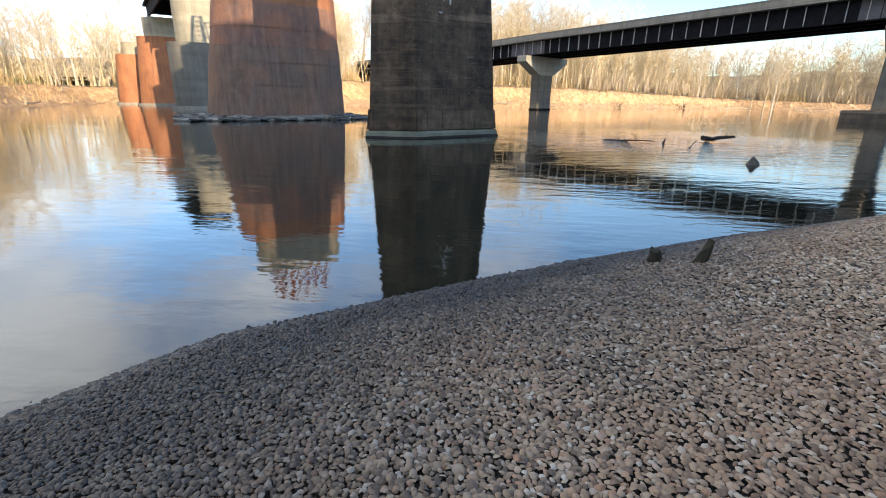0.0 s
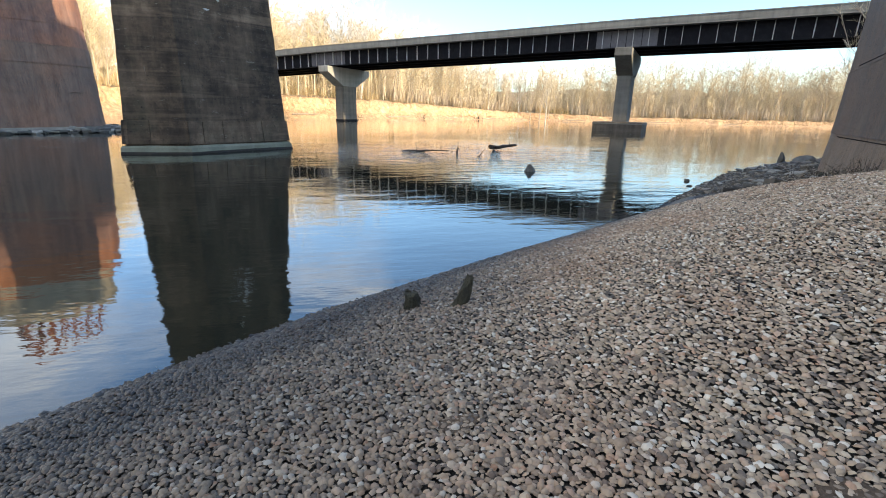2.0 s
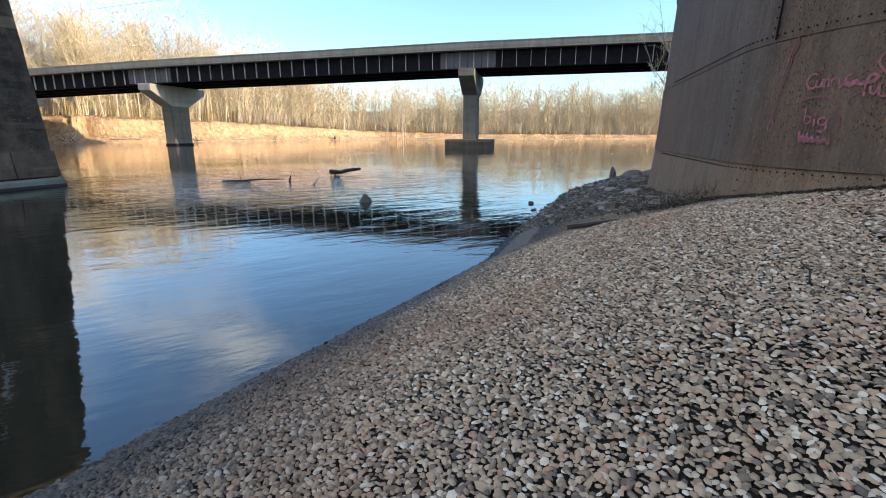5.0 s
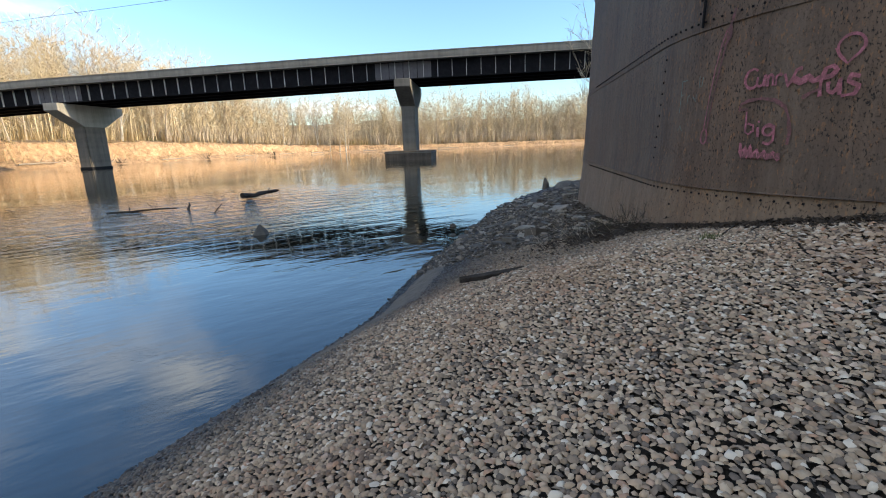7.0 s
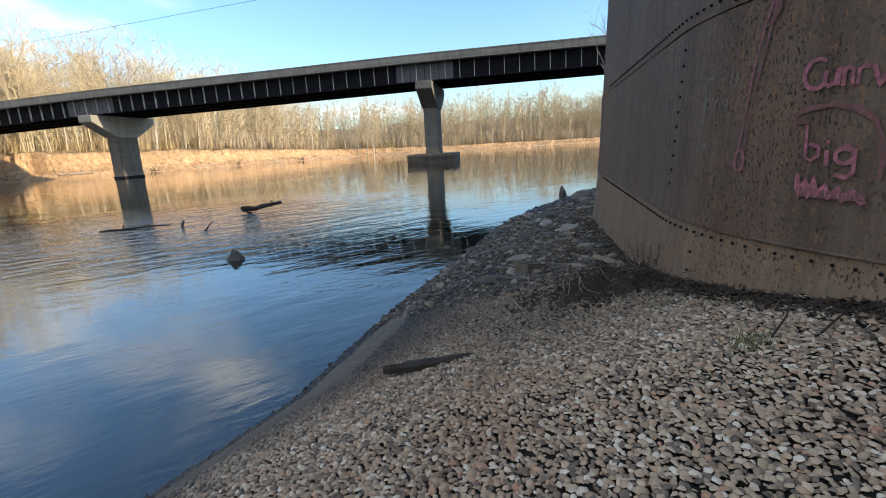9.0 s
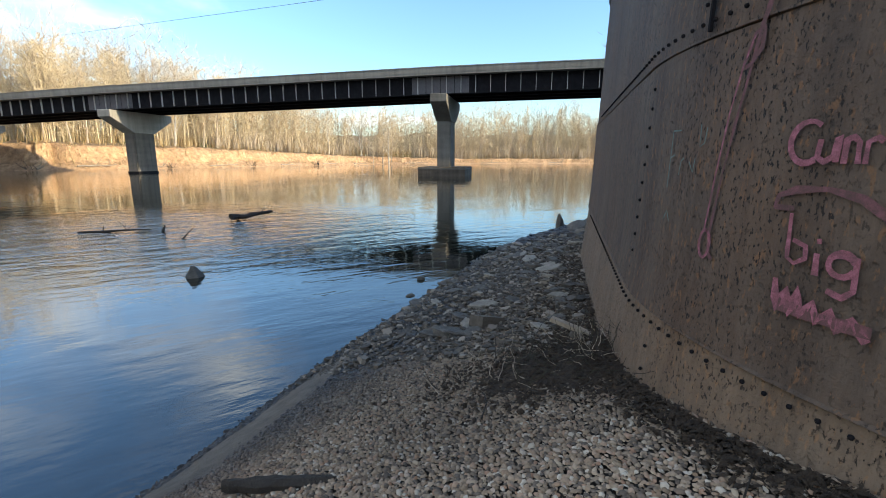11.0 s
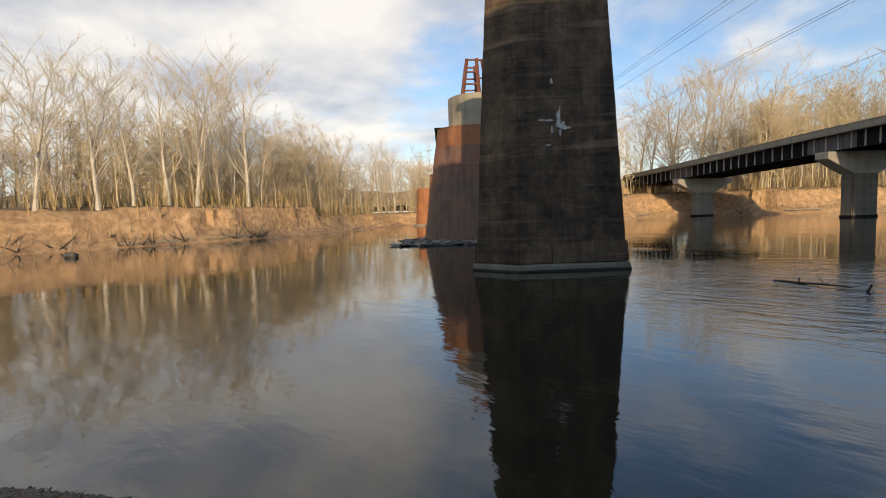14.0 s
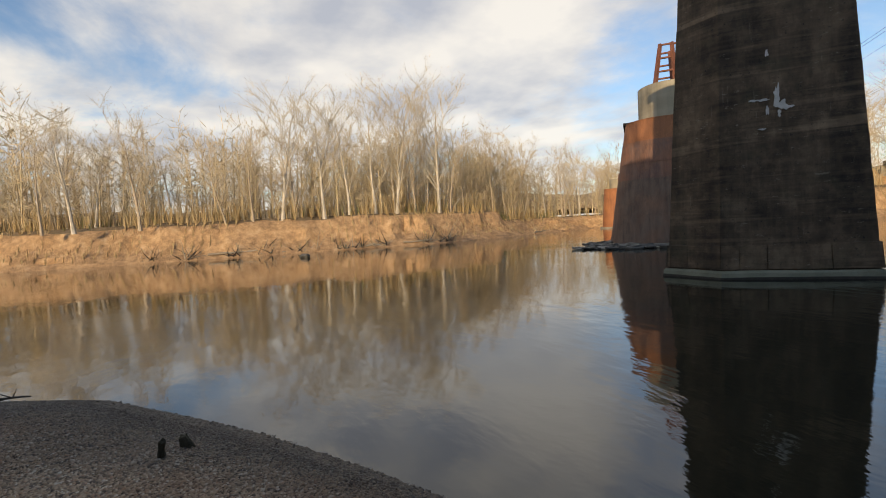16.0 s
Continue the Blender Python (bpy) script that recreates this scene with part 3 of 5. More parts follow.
    tagged(e, "tall stained dark concrete bridge pier standing in the river", "bridge pier", "old bridge piers")


old_river_pier()


# ---- steel-cased piers of the old line ----
def stadium(u0, u1, s, r, z, n=20):
    out = []
    for k in range(n + 1):
        a = math.pi / 2 + math.pi * k / n
        out.append(uv(u0 + r * math.cos(a), s + r * math.sin(a), z))
    for k in range(n + 1):
        a = -math.pi / 2 + math.pi * k / n
        out.append(uv(u1 + r * math.cos(a), s + r * math.sin(a), z))
    return out


def cased_pier(name, u0, u1, s, r, batter, nose, levels, mats, top, foot, label, foot_mat=M_PALESTONE):
    e = thing(name, uv((u0 + u1) / 2, s))
    def ring(z, grow=0.0):
        return [p - e.location for p in stadium(u0 + nose * z, u1, s, r - batter * z + grow, z)]
    for k, (a, b) in enumerate(zip(levels, levels[1:])):
        grow = 0.03 * (k % 2)
        bm = prism(bmesh.new(), [ring(a, grow), ring((a + b) / 2, grow + 0.01), ring(b - 0.03, grow)])
        rough_up(bm, 0.03, 0.8)
        part("plate_course", bm, mats[k % len(mats)] if k < len(mats) else mats[-1], e, smooth=True)
        bm = prism(bmesh.new(), [ring(b - 0.03, 0.04), ring(b + 0.01, 0.04)])
        part("seam_strap", bm, mats[min(k, len(mats) - 1)], e)
    z1 = levels[-1]
    for zz, m in top:
        bm = prism(bmesh.new(), [[p - e.location for p in stadium(u0 + nose * z1 + 0.8, u1 - 0.4, s, r - batter * z1 - 0.3, q)] for q in (z1, (z1 + zz) / 2, zz)])
        rough_up(bm, 0.04, 0.7)
        part("concrete_cap", bm, m, e, "bare concrete upper block")
        z1 = zz
    bm = prism(bmesh.new(), [[p - e.location for p in stadium(u0, u1, s, r + 0.5, z)] for z in (-2, foot)])
    rough_up(bm, 0.12, 0.8)
    part("footing", bm, foot_mat, e, "pale rough footing")
    tagged(e, label, "bridge pier", "old bridge piers")
    return e


P2S = 45.0
# the top course is coloured orange for the sun above the shade line
cased_pier("bridge_pier", 10.1, 15.0, P2S, 3.55, 0.055, 0.1, (0.2, 2.7, 3.7, 4.5, 5.7, 7.1, 8.9, 10.7), (M_BROWNPLATE, M_BROWNPLATE, M_BROWNPLATE, M_BROWNPLATE, M_RUST, M_RUST, M_ORANGE), [(13.6, M_LITCONC)], 0.3, "rust-plated bridge pier on a rubble islet, dappled with sun")
cased_pier("bridge_pier", 10.3, 15, 74.0, 2.8, 0.0, 0.0, (0.2, 4.2, 8.2), (M_GREYC,), [(14.0, M_LITCONC)], 0.4, "grey concrete bridge pier with an upper block in a sunlit tone")
cased_pier("bridge_pier", 8.1, 13, 100, 3.1, 0.03, 0.06, (0.2, 4.0, 7.5, 11.0), (M_ORANGE,), [(14.0, M_LITCONC)], 0.3, "orange rusted bridge pier under a steel girder span")
cased_pier("bridge_pier", 4.3, 7.0, 108, 2.2, 0.03, 0.05, (0.2, 4.2, 8.5), (M_ORANGE,), [(10.6, M_LITCONC)], 0.3, "orange rusted bridge pier close to the far bank")


# girder span and lattice tower left on the old piers
def old_span():
    e = thing("girder_span", uv(10.2, 73, 14.0))
    for du in (-2.0, 2.0):
        part("girder", block(bmesh.new(), U * du + V * 13.5, V, U, 13.5, 0.12, 0, 1.7), M_WEB, e)
    part("deck", block(bmesh.new(), V * 13.5, V, U, 13.7, 2.6, 1.7, 2.0), M_WEB, e)
    for k in range(12):
        part("cross_beam", block(bmesh.new(), V * (0.8 + 2.25 * k), V, U, 0.12, 1.95, 0.5, 1.1), M_WEB, e)
    tagged(e, "dark steel girder span bridging two old piers", "bridge span")


def lattice_tower():
    base = uv(11.6, P2S + 0.2, 13.6)
    e = thing("lattice_tower", base)
    bar = 0.13
    h = 3.5
    feet = [(-0.9, -1.2), (-0.9, 1.2), (0.7, -1.2), (0.7, 1.2)]
    for k, (du, ds) in enumerate(feet):
        top = U * (du * 0.55 + 0.1) + V * ds + Z * h
        part("post", tube(bmesh.new(), [U * du + V * ds, top], [bar * 1.5, bar * 1.3], 4), M_TRUSS, e)
    for z in (0.05, 1.2, 2.3, 3.4):
        f = 1 - 0.45 * z / h
        for ds in (-1.2, 1.2):
            part("tie", tube(bmesh.new(), [U * -0.9 * f + V * ds + Z * z, U * (0.7 * f + 0.05) + V * ds + Z * z], [bar * 0.7] * 2, 4), M_TRUSS, e)
    # lattice side running back over the pier
    for du in (0.9, 1.0):
        for k in range(7):
            z0, z1 = (0.2, 3.3) if k % 2 else (3.3, 0.2)
            part("lattice_bar", tube(bmesh.new(), [U * (du + 0.45 * k) + V * -1.2 + Z * z0, U * (du + 0.45 * (k + 1)) + V * -1.2 + Z * z1], [0.05] * 2, 4), M_TRUSS, e)
    for z in (0.2, 1.7, 3.35):
        part("chord", tube(bmesh.new(), [U * 0.5 + V * -1.2 + Z * z, U * 4.4 + V * -1.2 + Z * z], [0.09] * 2, 4), M_TRUSS, e)
    tagged(e, "red rusted steel lattice tower on the old pier", "truss")


old_span()
lattice_tower()


# ---- riveted casing on the bank, with graffiti ----
RC = dict(u0=12.4, u1=18.6, s=-4.6)


def casing_r(z):
    return 3.40 - 0.035 * (z - 1.6) if z > 1.6 else 3.42 + 0.11 * (1.6 - z)


def casing_flare(u):
    """The casing widens slightly downstream."""
    return 0.15 * min(max((u - RC["u0"]) / (RC["u1"] - RC["u0"]), 0), 1)


def casing_at(arc, z, proud=0.0):
    """A place on the upstream nose: arc metres round from the end of the straight side."""
    r = casing_r(z)
    a = arc / 3.5
    if arc < 0:
        return uv(RC["u0"] - arc, RC["s"] + r + casing_flare(RC["u0"] - arc) + proud, z)
    return uv(RC["u0"] - (r + proud) * math.sin(a), RC["s"] + (r + proud) * math.cos(a), z)


def bank_casing():
    e = thing("riveted_pier", uv(15.5, -4.6))
    o = e.location
    def ring(z, grow=0.0):
        r, f = casing_r(z) + grow, casing_flare(RC["u1"])
        near = [uv(RC["u0"] + r * math.cos(a), RC["s"] + r * math.sin(a), z) for a in np.linspace(math.pi / 2, 1.5 * math.pi, 49)]
        far = [uv(RC["u1"] + (r + f) * math.cos(a), RC["s"] + (r + f) * math.sin(a), z) for a in np.linspace(-math.pi / 2, math.pi / 2, 33)]
        side = [far[-1].lerp(near[0], k / 12) for k in range(1, 12)]
        return [p - o for p in near + far + side]
    zs = [(-0.6, 1.6, M_SKIRT, "lower_skirt", "tan lower skirt with flaking scale", 0.0), (1.6, 3.22, M_CASING, "plate_course", "", 0.02), (3.22, 5.6, M_CASING, "plate_course", "", 0.0), (5.6, 8.2, M_CASING, "plate_course", "", 0.02), (8.2, 11, M_CASING, "plate_course", "", 0.0), (11, 14, M_CASING, "plate_course", "", 0.02)]
    for a, b, m, nm, lab, g in zs:
        bm = prism(bmesh.new(), [ring(z, g) for z in np.linspace(a, b - 0.012, 6)])
        rough_up(bm, 0.012, 1.1)
        part(nm, bm, m, e, lab, smooth=True)
    for z in (1.6, 3.22, 5.6):
        bm = prism(bmesh.new(), [ring(z - 0.012, 0.018), ring(z - 0.008, 0.03), ring(z + 0.004, 0.029), ring(z + 0.008, 0.018)])
        part("seam_strap", bm, M_CASING, e)
    part("cap_block", prism(bmesh.new(), [[p - o for p in stadium(RC["u0"] + 1, RC["u1"] - 1, RC["s"], 1.7, z)] for z in (14, 17)]), M_GREYC, e)
    # rivets share one domed mesh
    bm = bmesh.new()
    bmesh.ops.create_uvsphere(bm, u_segments=7, v_segments=4, radius=0.0125)
    rm = bpy.data.meshes.new("rivet")
    bm.to_mesh(rm)
    bm.free()
    rm.materials.append(M_WEB)
    rm.shade_smooth()
    spots = [(-5 + 0.12 * k, 1.53) for k in range(78)] + [(-5 + 0.12 * k, 3.3) for k in range(78)]
    spots += [(0.19 + 0.1 * (z - 1.7), z) for z in np.arange(1.75, 3.15, 0.13)] + [(0.87, z) for z in (1.36, 1.2)]
    spots += [(1.02, z) for z in np.arange(3.4, 5.5, 0.13)]
    for arc, z in spots:
        ob = new("rivet", rm)
        ob.parent = e
        ob.location = casing_at(arc, float(z), 0.022) - o
    for arc, z0, z1 in ((1.08, 3.25, 5.58), (-1.9, 5.65, 8.1)):
        p0, p1 = casing_at(arc, z0, 0.02), casing_at(arc, z1, 0.02)
        part("vertical_seam", tube(bmesh.new(), [p0 - o, (p0 + p1) / 2 - o, p1 - o], [0.014] * 3, 5), M_WEB, e)

    def stroke(pts, w, mat, lab, nm="graffiti_stroke"):
        fine = []
        for (a0, z0), (a1, z1) in zip(pts, pts[1:]):
            n = max(2, int(math.hypot(a1 - a0, z1 - z0) / 0.035))
            fine += [(a0 + (a1 - a0) * k / n, z0 + (z1 - z0) * k / n) for k in range(n)]
        fine.append(pts[-1])
        bm = bmesh.new()
        rows = []
        for k, (a, z) in enumerate(fine):
            a0, z0 = fine[max(0, k - 1)]
            a1, z1 = fine[min(len(fine) - 1, k + 1)]
            L = math.hypot(a1 - a0, z1 - z0) or 1
            nx, nz = -(z1 - z0) / L, (a1 - a0) / L
            ww = w * (0.75 + 0.5 * noise.noise(Vector((a * 9, z * 9, 2))))
            rows.append([bm.verts.new(casing_at(a + nx * ww * q, z + nz * ww * q, 0.036) - o) for q in (-1, 1)])
        for a, b in zip(rows, rows[1:]):
            bm.faces.new((a[0], b[0], b[1], a[1]))
        part(nm, bm, mat, e, lab)

    def arcs(ca, cz, ra, rz, t0, t1, n=12):
        return [(ca + ra * math.cos(radians(t0 + (t1 - t0) * k / n)), cz + rz * math.sin(radians(t0 + (t1 - t0) * k / n))) for k in range(n + 1)]
    P = "faded pink spray-painted stroke"
    # two lines between a loop below and an arrow-like loop above
    stroke([(1.30, 2.2), (1.33, 2.5), (1.37, 2.8), (1.42, 3.02), (1.47, 3.14)], 0.008, M_PINK, P)
    stroke([(1.345, 2.2), (1.38, 2.5), (1.43, 2.8), (1.475, 3.02), (1.5, 3.16)], 0.011, M_PINKDUST, P)
    stroke(arcs(1.315, 2.13, 0.042, 0.075, 80, 430), 0.012, M_PINK, P)
    stroke([(1.345, 2.13), (1.37, 2.07), (1.39, 2.06)], 0.014, M_PINKDUST, P)
    stroke([(1.42, 3.02), (1.47, 3.15), (1.52, 3.17), (1.52, 3.08), (1.47, 3.02), (1.43, 3.0)], 0.013, M_PINKDUST, P)
    stroke([(1.5, 3.17), (1.53, 3.26), (1.55, 3.33)], 0.016, M_PINKDUST, P)
    # the first word, letter by letter, running into a thick scribble
    stroke(arcs(1.83, 2.645, 0.075, 0.085, 50, 305), 0.017, M_PINK, P)
    stroke([(1.885, 2.655), (1.88, 2.585), (1.91, 2.565), (1.945, 2.59), (1.955, 2.665), (1.955, 2.565)], 0.016, M_PINK, P)
    stroke([(1.985, 2.56), (1.985, 2.65), (2.01, 2.66), (2.03, 2.64), (2.035, 2.56)], 0.017, M_PINK, P)
    stroke([(2.06, 2.56), (2.06, 2.64), (2.09, 2.655), (2.11, 2.64)], 0.017, M_PINK, P)
    stroke([(2.13, 2.65), (2.17, 2.54), (2.2, 2.6), (2.225, 2.67), (2.27, 2.68)], 0.017, M_PINK, P)
    stroke([(2.2, 2.6), (2.27, 2.565), (2.33, 2.6), (2.37, 2.56), (2.42, 2.58)], 0.034, M_PINK, P)
    stroke([(2.3, 2.43), (2.36, 2.47), (2.43, 2.49)], 0.022, M_PINKDUST, P)
    stroke([(2.43, 2.43), (2.425, 2.56), (2.45, 2.65), (2.5, 2.665), (2.53, 2.63), (2.5, 2.59), (2.44, 2.575)], 0.02, M_PINK, P)
    stroke([(2.48, 2.54), (2.485, 2.47), (2.52, 2.45), (2.555, 2.49), (2.56, 2.56), (2.57, 2.43)], 0.02, M_PINK, P)
    stroke([(2.69, 2.56), (2.63, 2.58), (2.62, 2.53), (2.69, 2.49), (2.67, 2.43), (2.58, 2.42)], 0.022, M_PINK, P)
    # arch over the second word
    stroke([(1.82, 2.37), (1.73, 2.37), (1.74, 2.42), (1.82, 2.45), (1.95, 2.46), (2.08, 2.43), (2.17, 2.37), (2.21, 2.28)], 0.018, M_PINKDUST, P)
    stroke([(2.21, 2.28), (2.24, 2.15), (2.23, 2.04)], 0.022, M_PINKDUST, P)
    stroke([(1.815, 2.35), (1.825, 2.16), (1.86, 2.14), (1.905, 2.17), (1.9, 2.22), (1.84, 2.24)], 0.014, M_PINK, P)
    stroke([(1.95, 2.2), (1.955, 2.11)], 0.015, M_PINK, P)
    stroke([(1.95, 2.26), (1.952, 2.24)], 0.012, M_PINK, P)
    stroke(arcs(2.05, 2.17, 0.05, 0.045, 20, 340), 0.019, M_PINK, P)
    stroke([(2.1, 2.21), (2.105, 2.08), (2.07, 2.045), (2.01, 2.06)], 0.015, M_PINK, P)
    # unreadable low scribble
    stroke([(1.79, 2.06), (1.81, 1.93), (1.85, 2.02), (1.88, 1.92), (1.9, 2.04), (1.92, 1.93), (1.97, 2.0), (1.99, 1.92), (2.04, 1.98), (2.07, 1.91), (2.12, 1.97), (2.18, 1.9)], 0.022, M_PINK, P)
    stroke([(1.82, 1.95), (1.95, 1.94), (2.1, 1.94), (2.19, 1.94)], 0.03, M_PINKDUST, P)
    # heart-like loop
    stroke(arcs(2.6, 2.8, 0.09, 0.09, 200, -10) + [(2.66, 2.74), (2.59, 2.67), (2.53, 2.74), (2.5, 2.8)], 0.016, M_PINK, P)
    C = "faded teal chalk mark"
    stroke([(0.84, 2.4), (0.84, 2.74), (0.94, 2.74)], 0.007, M_CYAN, C)
    stroke([(0.84, 2.58), (0.9, 2.6)], 0.006, M_CYAN, C)
    stroke([(0.97, 2.48), (0.98, 2.56), (1.01, 2.58)], 0.006, M_CYAN, C)
    stroke([(1.07, 2.56), (1.12, 2.5), (1.13, 2.58)], 0.005, M_CYAN, C)
    stroke([(1.15, 2.76), (1.16, 2.64), (1.2, 2.66), (1.21, 2.74)], 0.006, M_CYAN, C)
    stroke([(0.84, 2.2), (0.88, 2.26), (0.92, 2.2)], 0.006, M_CYAN, C)
    tagged(e, "brown riveted steel pier casing with pink graffiti on gravel", "bridge pier", "old bridge piers")


bank_casing()

# ---- road bridge ----
H2, H1, H0 = Vector((43, 63.5, 0)), Vector((6.35, 98, 0)), Vector((-21, 120, 0))
W = (H0 - H2).normalized()
N = Vector((-W.y, W.x, 0))
if N.y > 0:
    N = -N
ENDA, ENDB = H2 - W * 105, H0 + W * 24
LEN = (ENDB - ENDA).length


def on_bridge(x):
    """The place x metres along the bridge from its near end, and the parapet's height there."""
    p = ENDA + W * x
    z = float(np.interp(x, [0, 105, 105 + (H1 - H2).dot(W), LEN - 24, LEN], [15.5, 14.2, 13.0, 11.75, 11.1]))
    return p, z


def road_bridge():
    e = thing("road_bridge", H2)
    o = H2
    xs = [k * LEN / 60 for k in range(61)]

    def sweep(name, side0, side1, z0, z1, mat, label="", par=e):
        bm = bmesh.new()
        rings = []
        for x in xs:
            p, z = on_bridge(x)
            rings.append([p - o + N * side0 + Z * (z + z0), p - o + N * side1 + Z * (z + z0), p - o + N * side1 + Z * (z + z1), p - o + N * side0 + Z * (z + z1)])
        prism(bm, rings)
        return part(name, bm, mat, par, label)

    sweep("deck_slab", -6, 6, -1.22, -0.92, M_PARAPET, "weathered concrete deck slab")
    for a, b in ((5.7, 6.03), (-6.03, -5.7)):
        sweep("parapet", a, b, -0.95, -0.25, M_PARAPET, "weathered concrete parapet")
    sweep("parapet_rail", 5.62, 6.09, -0.31, -0.2, M_PARAPET)
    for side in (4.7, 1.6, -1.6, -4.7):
        g = sweep("girder", side - 0.03, side + 0.03, -3.42, -1.22, M_WEB, "near-black steel plate girder")
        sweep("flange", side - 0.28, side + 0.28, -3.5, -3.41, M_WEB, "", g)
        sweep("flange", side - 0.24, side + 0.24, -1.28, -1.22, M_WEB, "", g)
        if side == 4.7:
            near = g
    sm = bpy.data.meshes.new("stiffener")
    bm = block(bmesh.new(), Vector((0, 0, 0)), Vector((1, 0, 0)), Vector((0, 1, 0)), 0.035, 0.11, -1.06, 1.06)
    bm.to_mesh(sm)
    bm.free()
    sm.materials.append(M_STIFF_LIT)
    turn = math.atan2(W.y, W.x)
    x = 60.0
    while x < LEN:
        p, z = on_bridge(x)
        ob = new("stiffener", sm)
        ob.parent = near
        ob.location, ob.rotation_euler = p - o + N * 4.85 + Z * (z - 2.32), (0, 0, turn)
        x += 1.92
    for h in (H2, H1, H0):
        xh = (h - ENDA).dot(W)
        for k in (-2, -1, 0, 1):
            p, z = on_bridge(xh + 1.92 * (k + 0.5))
            bm = block(bmesh.new(), p - o + N * 4.76, W, N, 0.92, 0.02, z - 3.38, z - 1.3)
            part("splice_plate", bm, M_SPLICE, near, "grey splice plate")
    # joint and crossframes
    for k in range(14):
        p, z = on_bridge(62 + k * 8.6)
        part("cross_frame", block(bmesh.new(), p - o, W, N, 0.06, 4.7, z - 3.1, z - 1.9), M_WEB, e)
    # joint cover near the bank
    p, z = on_bridge(76)
    part("joint_cover", block(bmesh.new(), p - o + N * 6.05, W, N, 0.5, 0.04, z - 0.9, z - 0.1), M_PARAPET, e)
    for h in (H2, H1, H0, H2 - W * 54):
        xh = (h - ENDA).dot(W)
        p, z = on_bridge(xh)
        zt = z - 3.52
        c = p - o
        bm = bmesh.new()
        neck, end = zt - 3.2, zt - 1.0
        prof = [(-2.05, neck), (2.05, neck), (6.2, end), (6.2, zt), (-6.2, zt), (-6.2, end)]
        prism(bm, [[c + N * a + W * w + Z * zz for a, zz in prof] for w in (-1.1, 1.1)])
        bmesh.ops.bevel(bm, geom=bm.edges[:], offset=0.06, segments=1, affect="EDGES")
        # H2's cap and shaft get darker concrete: their shade is in the colour
        part("pier_cap", bm, M_GREYC if h == H2 else M_CONC, e, "pale concrete hammerhead cap")
        bm = block(bmesh.new(), c, W, N, 0.95, 2.05, -2, neck + 0.05)
        bmesh.ops.bevel(bm, geom=[x for x in bm.edges if abs(x.verts[0].co.z - x.verts[1].co.z) > 1], offset=0.12, segments=2, affect="EDGES")
        # H1's shaft is a darker brown than the other shafts
        part("pier_shaft", bm, M_SHAFT if h == H1 else M_GREYC if h == H2 else M_PARAPET, e, "stained concrete pier shaft")
        for a in (4.7, 1.6, -1.6, -4.7):
            part("bearing", block(bmesh.new(), c + N * a, W, N, 0.35, 0.3, zt - 0.02, zt + 0.06), M_WEB, e)
    c = Vector((0, 0, 0))
    bm = block(bmesh.new(), c, W, N, 3.3, 4.0, -2, 1.25)
    bmesh.ops.bevel(bm, geom=bm.edges[:], offset=0.08, segments=1, affect="EDGES")
    part("pier_footing", bm, M_PLINTH, e, "dark stained concrete pier footing in the water")
    part("footing_rim", block(bmesh.new(), c, W, N, 3.36, 4.06, 0.95, 1.12), M_GREYC, e)
    # dark collars that mark the waterline on the shafts
    for h in (H1, H0):
        part("pier_collar", block(bmesh.new(), on_bridge((h - ENDA).dot(W))[0] - o, W, N, 0.99, 2.09, -1, 0.3), M_WEB, e, "dark band at the waterline")
    p, z = on_bridge(LEN)
    part("abutment", block(bmesh.new(), p - o + W * 1.5, W, N, 1.5, 6.4, 2, z - 1.0), M_CONC, e, "concrete abutment")
    tagged(e, "long steel girder road bridge on concrete hammerhead piers", "bridge")


road_bridge()
# embankment behind the abutment
bm = bmesh.new()
p, z = on_bridge(LEN)
rings = []
for d, zz, hw in ((-5, 2.5, 5), (0, z - 3.4, 6), (3, z - 1.2, 7), (34, z - 1.0, 7)):
    q = p + W * d
    rings.append([q + N * (hw + 7) + Z * 0.5, q + N * hw + Z * zz, q - N * hw + Z * zz, q - N * (hw + 7) + Z * 0.5])
prism(bm, rings)
bmesh.ops.subdivide_edges(bm, edges=bm.edges[:], cuts=4, use_grid_fill=True)
rough_up(bm, 0.5, 0.3)
tagged(part("embankment", bm, M_BANK, smooth=True), "grassy clay embankment carrying the road", "embankment", kind="structure")


# ---- trees ----
def branch(bm, base, way, length, radius, sides, rng, bend=0.25, segs=3, tip=0.25):
    pts, radii = [base], [radius]
    d = way.normalized()
    for k in range(segs):
        d = (d + Vector((rng.uniform(-1, 1), rng.uniform(-1, 1), rng.uniform(-0.4, 0.9))) * bend).normalized()
        pts.append(pts[-1] + d * length / segs)
        radii.append(radius * (1 - (1 - tip) * (k + 1) / segs))
    tube(bm, pts, radii, sides, point=tip == 0)
    return pts, radii


def sliver(bm, a, b, w, rng):
    x = (b - a).cross(Vector((rng.uniform(-1, 1), rng.uniform(-1, 1), rng.uniform(-1, 1)))).normalized() * w
    bm.faces.new([bm.verts.new(p) for p in (a - x, a + x, b)])


